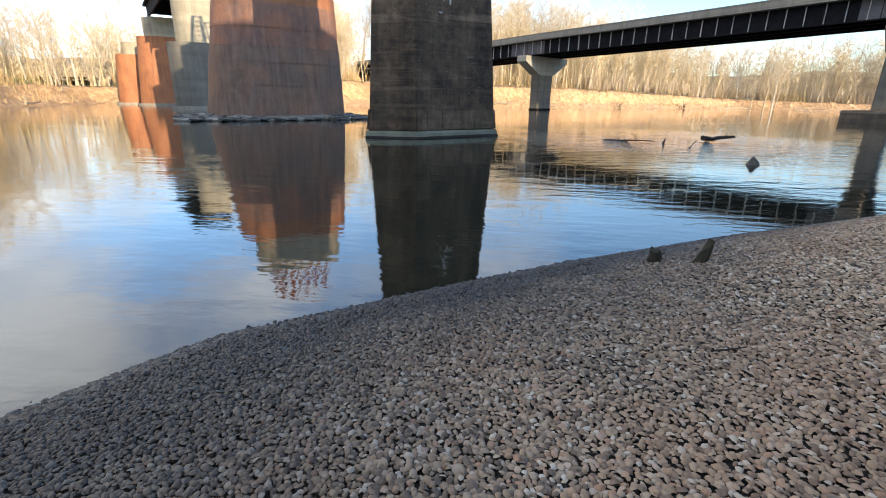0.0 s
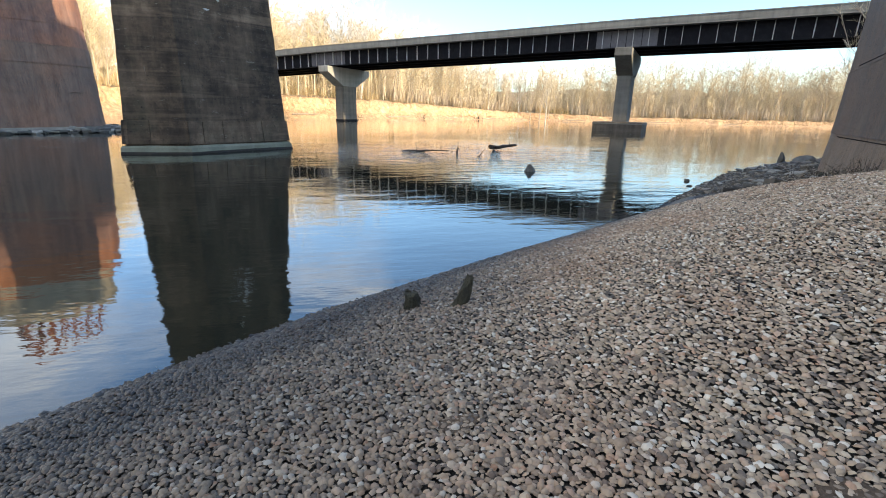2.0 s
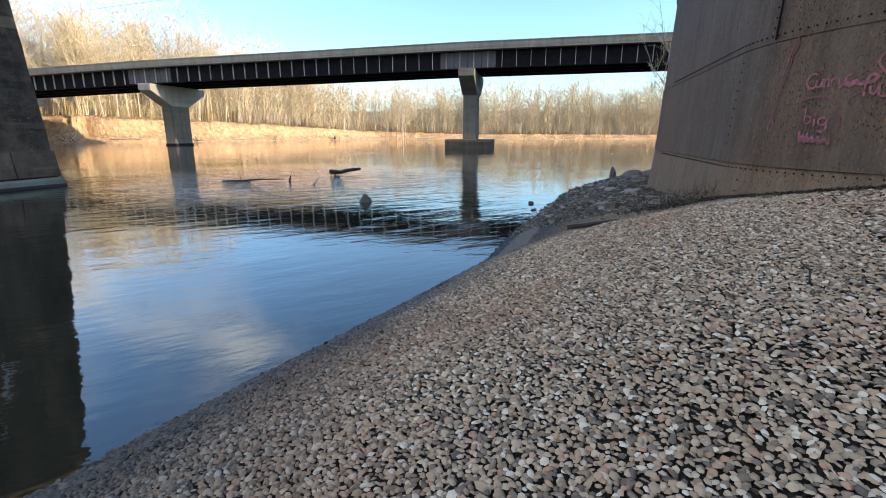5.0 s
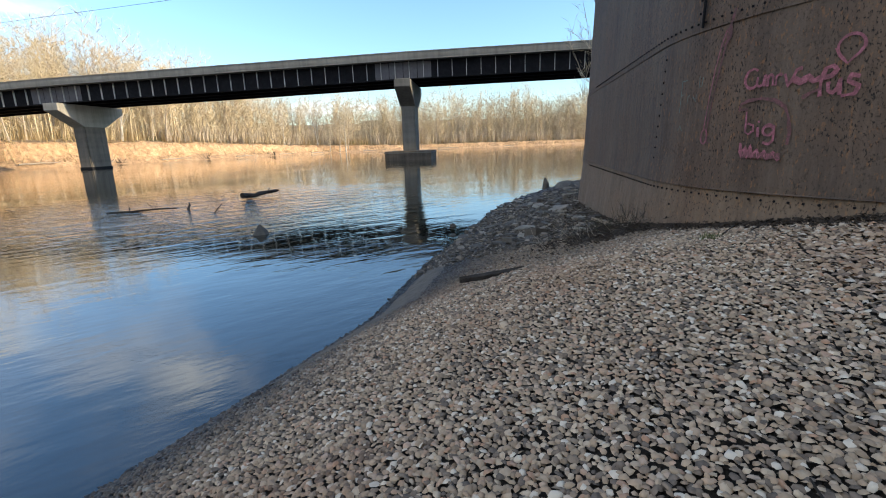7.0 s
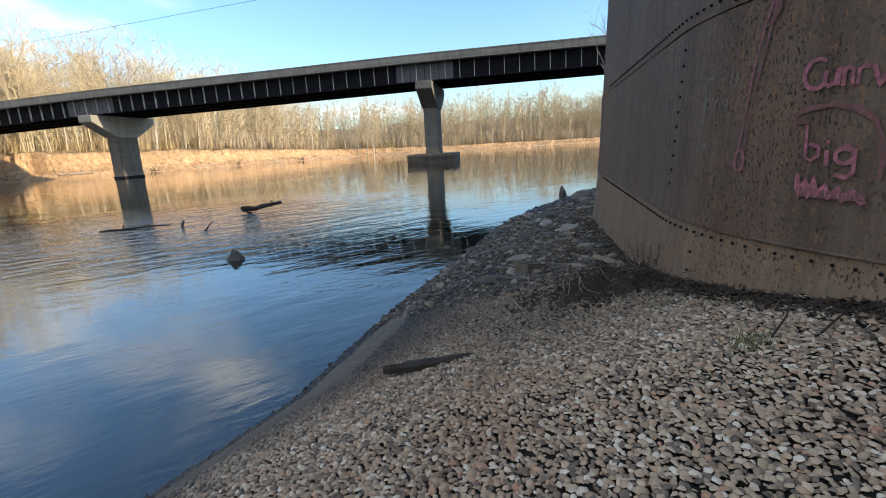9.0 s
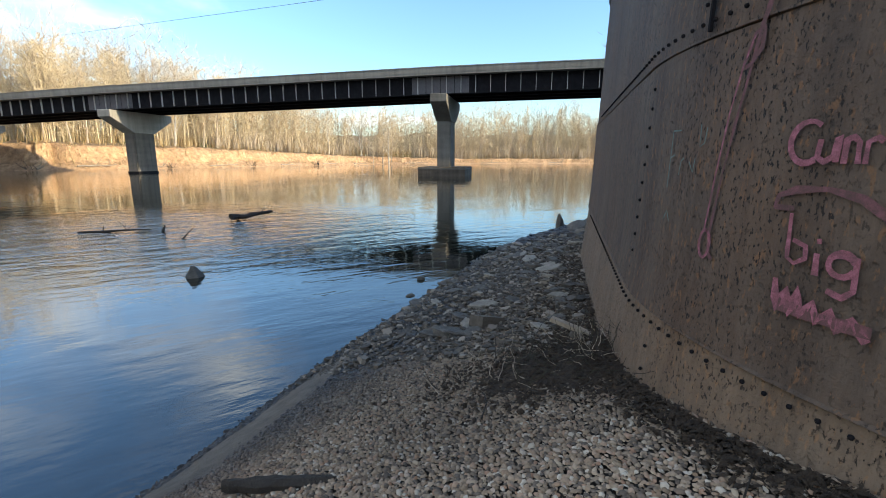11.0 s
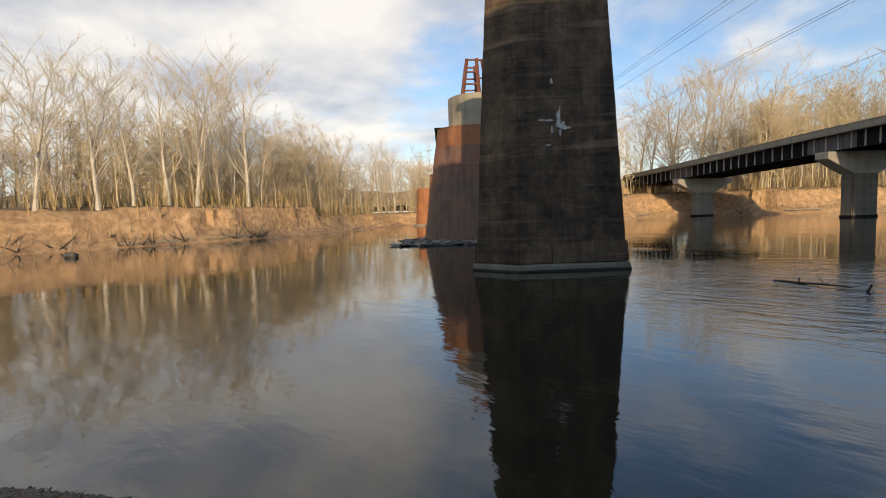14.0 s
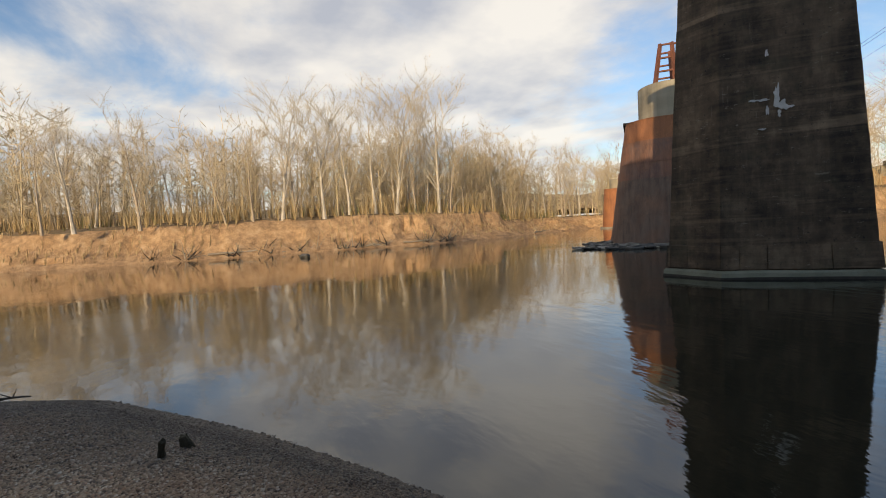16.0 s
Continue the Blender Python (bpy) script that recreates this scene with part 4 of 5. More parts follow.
def tree_proto(name, seed, height, trunk_r, fork, spread, limbs, bark, twig, lean=0.06, twigs=9, label=""):
    rng = random.Random(seed)
    e = thing(name, (0, 0, 0))
    bm = bmesh.new()
    d = Vector((rng.uniform(-1, 1) * lean, rng.uniform(-1, 1) * lean, 1))
    pts, radii = [Vector((0, 0, -0.6))], [trunk_r * 1.45]
    n = 8
    for k in range(n):
        d = (d + Vector((rng.uniform(-1, 1), rng.uniform(-1, 1), 0)) * 0.07).normalized()
        pts.append(pts[-1] + d * height * 0.8 / n)
        radii.append(trunk_r * (1 - 0.82 * (k + 1) / n))
    tube(bm, pts, radii, 7)
    cm = bmesh.new()
    first = max(1, int(fork * n))
    for i in range(limbs):
        k = first + (n - first) * i / limbs
        k0 = min(int(k), n - 1)
        base = pts[k0].lerp(pts[k0 + 1], k - k0)
        r = radii[k0] * rng.uniform(0.26, 0.45)
        a = rng.uniform(0, 2 * math.pi)
        out = Vector((math.cos(a), math.sin(a), rng.uniform(0.6, 1.9)))
        ln = height * spread * 1.15 * rng.uniform(0.7, 1.2) * (1.1 - 0.35 * i / limbs)
        lp, lr = branch(bm, base, out, ln, r, 5, rng, 0.22, 4, 0.22)
        for j in range(6):
            q = rng.uniform(0.2, 1.0) * 4
            q0 = min(int(q), 3)
            bb = lp[q0].lerp(lp[q0 + 1], q - q0)
            bw = (lp[q0 + 1] - lp[q0]).normalized() + Vector((rng.uniform(-1, 1), rng.uniform(-1, 1), rng.uniform(-0.3, 0.9))) * 0.95
            bp, br = branch(bm, bb, bw, ln * rng.uniform(0.3, 0.62), max(0.034, lr[q0] * 0.5), 3, rng, 0.34, 2, 0.3)
            for m in range(twigs):
                w = rng.uniform(0.1, 1.0) * 2
                w0 = min(int(w), 1)
                tb = bp[w0].lerp(bp[w0 + 1], w - w0)
                tw = ((bp[w0 + 1] - bp[w0]).normalized() + Vector((rng.uniform(-1, 1), rng.uniform(-1, 1), rng.uniform(-0.5, 0.9))) * 1.1).normalized()
                tl = rng.uniform(0.8, 1.9) * height / 20
                sliver(cm, tb, tb + tw * tl, 0.019, rng)
                for _ in range(2):
                    sb = tb + tw * tl * rng.uniform(0.25, 0.95)
                    sw = (tw + Vector((rng.uniform(-1, 1), rng.uniform(-1, 1), rng.uniform(-0.6, 0.9))) * 1.1).normalized()
                    sliver(cm, sb, sb + sw * rng.uniform(0.4, 1.0) * height / 20, 0.013, rng)
    part("trunk", bm, bark, e, smooth=True)
    part("crown", cm, twig, e, "bare winter twigs")
    tagged(e, label, "tree", "bare riverside trees")
    return e


TL = "bare slender grey-brown tree on the wooded bank"
PROTOS = [tree_proto("tree", 11, 20, 0.23, 0.3, 0.26, 16, M_BARK, M_TWIG, 0.05, 6, TL),
          tree_proto("tree", 12, 20, 0.2, 0.24, 0.24, 16, M_BARK, M_TWIG, 0.08, 6, TL),
          tree_proto("tree", 13, 20, 0.26, 0.36, 0.32, 16, M_SYC, M_TWIG, 0.07, 7, "bare pale-barked sycamore on the wooded bank"),
          tree_proto("tree", 14, 20, 0.3, 0.3, 0.36, 18, M_SYC, M_TWIG, 0.1, 7, "bare pale-barked sycamore on the wooded bank"),
          tree_proto("tree", 15, 20, 0.17, 0.16, 0.2, 16, M_BARK, M_TWIG, 0.12, 6, TL),
          tree_proto("tree", 16, 20, 0.28, 0.2, 0.36, 18, M_BARK, M_TWIG, 0.1, 7, "broad bare grey-brown tree on the wooded bank")]
used = [False] * len(PROTOS)


def plant(i, x, y, z, height, turn=None, tilt=(0, 0)):
    m = pose(x, y, z, tilt[0], tilt[1], rnd.uniform(0, 360) if turn is None else turn) @ Matrix.Scale(height / 20, 4)
    if not used[i]:
        used[i] = True
        ob = PROTOS[i]
        ob.matrix_basis = m
        return ob
    ob = copy_thing(PROTOS[i], Matrix.Identity(4))
    ob.matrix_basis = m
    return ob


# tall pale sycamores on the clay bank
for x, y, h, i in ((-66, 5.5, 15, 4), (-66, 9.1, 17, 1), (-66, 13.1, 19.5, 3), (-67, 15.1, 16, 1), (-66, 19.3, 20, 3), (-66, 23.2, 19, 2), (-66.5, 27.8, 21, 2), (-65.5, 30.9, 21.5, 3), (-66.5, 34.6, 21.5, 1), (-66.5, 39.1, 22.5, 3), (-67, 41.5, 13, 5), (-66, -4.9, 15, 5), (-66, -12, 15, 3), (-67, -15.5, 15, 1)):
    plant(i, x, y, 4.7, h)


def height_at(p):
    return float(np.interp(p.x, [-80, -55, -40, -25, 0, 25, 60, 80, 120, 180, 300], [15.5, 15.5, 18, 23, 26, 24, 21, 20, 22, 24, 24]))


seen = [k for k, (p, n, t) in enumerate(LINE) if p.y > -45 and p.x < 240]
wood_rng = random.Random(5)
for k in seen:
    p, n, t = LINE[k]
    for row, chance in ((0, 0.22), (1, 0.17)):
        if wood_rng.random() > chance:
            continue
        d = wood_rng.uniform(6.5, 11) if row == 0 else wood_rng.uniform(12, 26)
        q = p + n * d + t * wood_rng.uniform(-0.8, 0.8)
        if abs((q - ENDB).dot(N)) < 9 and (q - H0).dot(W) > -6:
            continue
        h = height_at(p) * wood_rng.uniform(0.68, 1.08) * (0.85 if row == 0 else 1.05)
        z = float(np.interp(d, [a for a, b in PROFILE], [b for a, b in PROFILE])) * bank_scale(p)
        i = wood_rng.choice((0, 0, 1, 1, 4, 4, 2, 3, 5) if p.x < 80 else (0, 1, 5, 5, 4))
        plant(i, q.x, q.y, z - 0.1, h, None, (wood_rng.uniform(-4, 4), wood_rng.uniform(-4, 4)))

# thick stand where the bank turns away behind the old piers
for k in seen:
    p, n, t = LINE[k]
    if p.x > -30 or p.y < 40:
        continue
    for lo, hi in ((6, 12), (12, 22)):
        if wood_rng.random() > 0.3:
            continue
        d = wood_rng.uniform(lo, hi)
        q = p + n * d + t * wood_rng.uniform(-0.8, 0.8)
        if abs((q - ENDB).dot(N)) < 9 and (q - H0).dot(W) > -6:
            continue
        plant(wood_rng.choice((0, 1, 4, 4, 2)), q.x, q.y, 2.9, wood_rng.uniform(15, 20), None, (wood_rng.uniform(-4, 4), wood_rng.uniform(-4, 4)))

# low spreading trees on the point that juts from the far bank
for x, y, h, i in ((81, 170, 15, 5), (84, 171, 17, 3), (78, 172, 12, 5), (86, 173, 16, 5)):
    plant(i, x, y, 0.6, h)

# broad old trees beside the end of the road bridge
for dw, dn, h, i in ((4, 15, 19, 5), (12, 13, 21, 1), (22, 14, 20, 0), (32, 13, 22, 5), (44, 15, 20, 1), (56, 14, 21, 3), (-14, -22, 31, 5), (-5, -16, 36, 5), (3, -17, 37, 3), (9, -15, 36, 5), (17, -18, 37, 5), (26, -16, 34, 3), (36, -18, 34, 5), (-24, -30, 27, 5), (-34, -38, 24, 3)):
    q = ENDB + W * dw + N * dn
    plant(i, q.x, q.y, 4.4, h)

# unseen trees added on the near bank behind the walker, to shade the bar
for u, d, h in ((-30, 20, 14), (-24, 26, 15), (-17, 24, 15), (-10, 28, 16), (-4, 25, 14), (2, 28, 13), (7, 24, 13), (11, 29, 14), (15, 25, 13), (19, 30, 14), (24, 25, 15), (29, 29, 15), (36, 26, 15), (43, 22, 15)):
    p = uv(u, shore_s(u) - d)
    plant((0, 5, 2, 3, 1)[int(abs(u)) % 5], p.x, p.y, rise(u, d) - 0.2, h)
# broad tree on the near bank past the riveted casing
p = uv(34.5, -4.6)
plant(5, p.x, p.y, ground(p.x, p.y) - 0.2, 12.0, 40, (0, -4))


def strips(name, count, place, mat, label, category, seed):
    """Thin upright blades and stems, as one mesh."""
    rng = random.Random(seed)
    verts, faces = [], []
    for _ in range(count):
        base, h, w = place(rng)
        if base is None:
            continue
        a = rng.uniform(0, math.pi)
        side = Vector((math.cos(a), math.sin(a), 0)) * w
        lean = Vector((rng.uniform(-1, 1), rng.uniform(-1, 1), 0)) * h * 0.35
        k = len(verts)
        verts += [base - side, base + side, base + lean * 0.4 + Z * h * 0.6 + side * 0.7, base + lean * 0.4 + Z * h * 0.6 - side * 0.7, base + lean + Z * h]
        faces += [(k, k + 1, k + 2, k + 3), (k + 3, k + 2, k + 4)]
    me = bpy.data.meshes.new(name)
    me.from_pydata(verts, [], faces)
    me.materials.append(mat)
    return tagged(new(name, me), label, category, kind="stuff")


def on_bank(lo, hi, h0, h1, w):
    def place(rng):
        k = rng.choice(seen)
        d = rng.uniform(lo, hi)
        p = bank_point(k, d)
        if noise.noise(Vector((p.x * 0.15, p.y * 0.15, lo))) < -0.12:
            return None, 0, 0
        return p - Z * 0.1, rng.uniform(h0, h1), w * rng.uniform(0.6, 1.4)
    return place


strips("underbrush", 22000, on_bank(5.0, 14, 0.8, 4.0, 0.04), M_BRUSH, "tangled dry tan underbrush along the bank top", "brush", 1)
strips("bank_grass", 16000, on_bank(1.2, 6.5, 0.25, 0.9, 0.05), M_BRUSH, "dry straw-coloured grass on the clay bank", "grass", 2)
def far_shrub(rng):
    k = rng.choice(east)
    p = bank_point(k, rng.uniform(5, 24))
    if noise.noise(Vector((p.x * 0.1, p.y * 0.1, 7))) < -0.25:
        return None, 0, 0
    return p - Z * 0.1, rng.uniform(1.5, 7.0) * (0.7 + 0.6 * abs(noise.noise(Vector((p.x * 0.13, p.y * 0.13, 2))))), rng.uniform(0.04, 0.09)


east = [k for k in seen if LINE[k][0].x > 20]
strips("shrubs", 16000, far_shrub, M_BARK, "dense brown leafless shrubs under the far trees", "shrub", 4)
strips("green_brush", 3000, on_bank(6, 9, 0.6, 2.2, 0.05), M_GREEN, "dull green winter briars along the bank", "brush", 3)


def far_stems():
    """Thin stems and twigs deep in the woods."""
    rng = random.Random(9)
    verts, faces = [], []

    def strip(a, b, w):
        d = (b - a).normalized()
        x = d.cross(Vector((rng.uniform(-1, 1), rng.uniform(-1, 1), 0.2))).normalized() * w
        k = len(verts)
        verts.extend([a - x, a + x, b])
        faces.append((k, k + 1, k + 2))
        if w > 0.07:
            y = d.cross(x)
            verts.append(a + y)
            faces.extend([(k + 1, k + 3, k + 2), (k + 3, k, k + 2)])
    left = [k for k in seen if LINE[k][0].x < -45]
    mid = [k for k in seen if -45 <= LINE[k][0].x < 70]
    right = [k for k in seen if LINE[k][0].x >= 70]
    corner = [k for k in seen if LINE[k][0].x < -28 and LINE[k][0].y > 50]
    for q in range(4000):
        k = rng.choice((left, left, corner, mid, mid, mid, right, right)[q % 8])
        p, n, t = LINE[k]
        d = 8 + 50 * rng.random() ** 1.5
        q = p + n * d + t * rng.uniform(-1, 1)
        if abs((q - ENDB).dot(N)) < 9 and (q - H0).dot(W) > -6:
            continue
        z = float(np.interp(d, [a for a, b in PROFILE], [b for a, b in PROFILE])) * bank_scale(p) - 0.3
        h = height_at(p) * rng.uniform(0.5, 1.0) * (1 + d / 200) * (0.95 + 0.45 * noise.noise(Vector((q.x * 0.06, q.y * 0.06, 5))))
        base = Vector((q.x, q.y, z))
        top = base + Z * h + Vector((rng.uniform(-1, 1), rng.uniform(-1, 1), 0)) * h * 0.1
        strip(base, top, rng.uniform(0.075, 0.16))
        for _ in range(26):
            f = rng.uniform(0.08, 0.97)
            a = base.lerp(top, f)
            w = Vector((rng.uniform(-1, 1), rng.uniform(-1, 1), rng.uniform(0.0, 1.2))).normalized()
            b = a + w * h * rng.uniform(0.07, 0.18) * (1.15 - 0.5 * abs(f - 0.6))
            strip(a, b, 0.062)
            for _ in range(3):
                c = a.lerp(b, rng.uniform(0.25, 0.95))
                strip(c, c + (w + Vector((rng.uniform(-1, 1), rng.uniform(-1, 1), rng.uniform(-0.2, 1)))).normalized() * h * 0.075, 0.04)
    me = bpy.data.meshes.new("far_woods")
    me.from_pydata(verts, [], faces)
    me.materials.append(M_TWIG)
    tagged(new("far_woods", me), "dense bare winter woods behind the river bank", "woods", kind="stuff")


far_stems()

# wooded rise closing the distance
bm = bmesh.new()
ridge = []
for k in range(181):
    a = math.radians(-60 + 1.5 * k)
    row = []
    for r, z in ((245, 4), (255, 12), (275, 15), (330, 18)):
        q = Vector((30 + math.cos(a) * r, 20 + math.sin(a) * r, 0))
        row.append(bm.verts.new((q.x, q.y, z * (1 + 0.22 * noise.noise(q * 0.03) + 0.12 * noise.noise(q * 0.2)))))
    ridge.append(row)
for p, q in zip(ridge, ridge[1:]):
    for j in range(3):
        bm.faces.new((p[j], q[j], q[j + 1], p[j + 1]))
tagged(part("backdrop", bm, M_WOODFLOOR, smooth=True), "brown wooded hillside far behind the trees", "hillside", kind="structure")

# pale house between the trees
def small_house(p, w, h):
    e = thing("house", p)
    X, Y = Vector((0.8, 0.6, 0)), Vector((-0.6, 0.8, 0))
    part("wall", block(bmesh.new(), Vector((0, 0, 0)), X, Y, w, w * 0.6, 0, h), M_HOUSE, e)
    bm = bmesh.new()
    prism(bm, [[X * (w * s * 1.1) + Y * (w * 0.7) * a + Z * (h + zz) for a, zz in ((-1, 0), (1, 0), (0, w * 0.5))] for s in (-1, 1)])
    part("roof", bm, M_GREYC, e)
    for k in (-0.5, 0.5):
        part("window", block(bmesh.new(), X * w * k - Y * (w * 0.6 + 0.02), X, Y, 0.4, 0.02, h * 0.4, h * 0.75), M_WEB, e)
    tagged(e, "small white house among the bare trees", "house")


small_house(Vector((52, 180, 6.0)), 1.7, 2.2)
small_house(Vector((38, 172, 6.0)), 1.1, 1.7)

# ---- driftwood, roots and rocks by the far bank ----
def bank_index(x, y):
    return min(range(len(LINE)), key=lambda k: (LINE[k][0].x - x) ** 2 + (LINE[k][0].y - y) ** 2)


def drift_log(a, b, r, mat, label, name="driftwood_log", limbs=2):
    rng = random.Random(int(abs(a[0] * 31 + a[1] * 7)) + 3)
    a, b = Vector(a), Vector(b)
    e = thing(name, a)
    n = 6
    pts = [Vector((0, 0, 0)).lerp(b - a, k / n) + Vector((rng.uniform(-1, 1), rng.uniform(-1, 1), rng.uniform(-0.5, 0.5))) * r * 0.7 for k in range(n + 1)]
    bm = tube(bmesh.new(), pts, [r * (1 - 0.55 * k / n) for k in range(n + 1)], 8)
    bmesh.ops.holes_fill(bm, edges=[x for x in bm.edges if x.is_boundary])
    rough_up(bm, r * 0.35, 0.6 / r)
    part("stem", bm, mat, e)
    for _ in range(limbs):
        k = rng.randint(1, n - 1)
        w = Vector((rng.uniform(-1, 1), rng.uniform(-1, 1), rng.uniform(0.2, 1.2)))
        lb = bmesh.new()
        branch(lb, pts[k], w, (b - a).length * rng.uniform(0.15, 0.35), r * 0.4, 5, rng, 0.3, 3, 0.2)
        part("limb", lb, mat, e)
    tagged(e, label, "driftwood", "driftwood")
    return e


def root_snag(x, y, h, seed):
    rng = random.Random(seed)
    e = thing("root_snag", (x, y, 0.1))
    for k in range(16):
        bm = bmesh.new()
        w = Vector((rng.uniform(-1, 1), rng.uniform(-1, 1), rng.uniform(0.0, 0.8)))
        branch(bm, Vector((rng.uniform(-1, 1), rng.uniform(-1, 1), 0.1)), w, h * rng.uniform(0.5, 1.2), rng.uniform(0.04, 0.11), 5, rng, 0.4, 4, 0.15)
        part("root", bm, M_DARKWOOD if k % 3 else M_DRIFT, e)
    tagged(e, "tangle of dark roots and branches at the foot of the bank", "driftwood", "driftwood")


for x, y, ln, up in ((-60.0, 12, 9.5, 0.2), (-59.5, 24, 4, 0.4), (-58.5, 29, 5, 0.5), (-61, 3, 6, 0.6), (-20, 106, 8, 0.7), (-5, 119, 7, 0.8), (6, 128, 9, 0.4), (20, 135, 8, 0.5), (40, 147, 10, 0.4), (55, 158, 9, 0.4), (70, 166, 12, 0.3), (90, 168, 9, 0.3), (120, 161, 10, 0.3), (150, 153, 9, 0.3), (-63, 62, 6, 0.3)):
    k = bank_index(x, y)
    p, n, t = LINE[k]
    a = p + n * 0.2 + Z * up
    b = p + t * ln + n * 1.0 + Z * (up + 0.15)
    drift_log(a, b, 0.17, M_DRIFT, "bleached driftwood log stranded along the clay bank")
for x, y, h, s in ((-61, 6.5, 2.0, 1), (-60.2, 15, 2.2, 2), (-58.8, 33.5, 2.8, 3), (-58.4, 36, 2.6, 4), (-60, 20, 1.6, 5), (-63, -4, 2.6, 6), (-16, 110, 2.2, 7), (10, 131, 2, 8), (-59.5, 26, 2.2, 9), (-60.5, 10, 2.4, 10), (-58, 38, 3.0, 11), (-61.5, 1, 2.4, 12), (30, 141, 2.4, 13), (52, 157, 2.4, 14), (-60, 22.5, 1.8, 15)):
    k = bank_index(x, y)
    p, n, t = LINE[k]
    root_snag(p.x + n.x * 0.6, p.y + n.y * 0.6, h, s)


def rock(name, at, size, seed, mat, label, turn=0.0, cuts=2, group=""):
    ob = part(name, stone_mesh(size, seed, cuts), mat, None, "")
    ob.location, ob.rotation_euler = at, (0.1 * math.sin(seed), 0.1 * math.cos(seed), turn)
    return tagged(ob, label, "rock", group)


rock("rock", (-46.96, 13.2, 0.1), (1.3, 0.6, 0.4), 4, M_STONE, "dark rock breaking the water off the clay bank")
# pointed rock and stones in the river
bm = bmesh.new()
prism(bm, [[Vector((0.32, -0.05, -0.4)), Vector((0.1, 0.26, -0.4)), Vector((-0.3, 0.14, -0.4)), Vector((-0.24, -0.22, -0.4)), Vector((0.12, -0.25, -0.4))], [Vector((0.27, -0.04, 0.05)), Vector((0.08, 0.2, 0.06)), Vector((-0.22, 0.1, 0.04)), Vector((-0.17, -0.15, 0.07)), Vector((0.1, -0.2, 0.05))], [Vector((0.05, -0.02, 0.36)), Vector((0.02, 0.05, 0.33)), Vector((-0.05, 0.03, 0.36)), Vector((-0.05, -0.03, 0.38)), Vector((0.01, -0.05, 0.37))]])
bmesh.ops.subdivide_edges(bm, edges=bm.edges[:], cuts=2, use_grid_fill=True)
rough_up(bm, 0.035, 4)
ob = part("rock", bm, M_STONE)
ob.location, ob.scale = (7.2, 16.42, 0.0), (0.78, 0.78, 0.66)
tagged(ob, "pointed grey rock standing out of the river", "rock")
rock("rock", (11.36, 13.66, 0.01), (0.1, 0.07, 0.06), 6, M_STONE, "small dark stone just above the water")
rock("rock", (10.6, 12.7, 0.0), (0.1, 0.06, 0.04), 8, M_STONE, "small dark stone just above the water")

# snags in the riffle
drift_log((9.3, 26.1, 0.12), (10.9, 26.5, 0.22), 0.14, M_DARKWOOD, "dark waterlogged log sticking out of the riffle", limbs=1)
drift_log((7.1, 22.0, -0.15), (7.6, 22.35, 0.28), 0.035, M_DARKWOOD, "thin dark branch slanting out of the riffle", limbs=1)
drift_log((6.75, 24.0, -0.3), (6.78, 24.08, 0.22), 0.07, M_DARKWOOD, "short dark stake in the riffle", limbs=0)
drift_log((4.2, 25.4, 0.0), (6.4, 24.3, 0.08), 0.05, M_DARKWOOD, "low dark branch lying in the riffle", limbs=2)
drift_log((4.95, 25.3, -0.2), (4.97, 25.35, 0.16), 0.04, M_DARKWOOD, "short dark stake in the riffle", limbs=0)
drift_log((-4.5, 0.9, 0.02), (-3.7, 1.9, 0.14), 0.035, M_DARKWOOD, "thin dark stick lying in the shallows", limbs=3)

# ---- things on the gravel bar ----
def stump(x, y, w, h, tilt, turn, seed, label):
    bm = bmesh.new()
    n = 10
    rings = []
    for k in range(6):
        f = k / 5
        rings.append([Vector((math.cos(2 * math.pi * i / n) * w * (1 - 0.55 * f) * (1 + 0.4 * noise.noise(Vector((i * 0.9, f * 2, seed)))), math.sin(2 * math.pi * i / n) * w * 0.62 * (1 - 0.3 * f), -0.06 + f * h * (1 + 0.25 * noise.noise(Vector((i * 1.3, 7, seed)))))) for i in range(n)])
    prism(bm, rings)
    rough_up(bm, 0.018, 14)
    ob = part("wood_stump", bm, M_MOSSWOOD)
    ob.location, ob.rotation_euler = (x, y, ground(x, y)), (tilt[0], tilt[1], turn)
    tagged(ob, label, "stump")


stump(0.83, 4.72, 0.11, 0.2, (0.15, -0.3), 0.6, 2, "squat rotten mossy wood stump in the gravel")
stump(1.17, 4.5, 0.07, 0.28, (-0.1, 0.42), 0.1, 5, "leaning rotten mossy wood stump in the gravel")

e = thing("charred_plank", (7.1, 7.58, ground(7.1, 7.58) + 0.035))
d = Vector((0.49, -0.43, 0.11)).normalized()
side = d.cross(Z).normalized()
bm = bmesh.new()
rings = []
for k in range(12):
    f = k / 11 * 2 - 1
    w = 0.045 * (1 - 0.55 * abs(f) ** 3) * (1 + 0.25 * noise.noise(Vector((k * 0.7, 1, 0))))
    rings.append([d * f * 0.35 + side * a * w + Z * b * 0.028 for a, b in ((-1, -1), (1, -1), (1.05, 0.5), (0.2, 1.2), (-0.9, 0.8))])
prism(bm, rings)
rough_up(bm, 0.008, 20)
part("plank", bm, M_DARKWOOD, e)
tagged(e, "blackened splintered plank lying on the gravel", "plank")

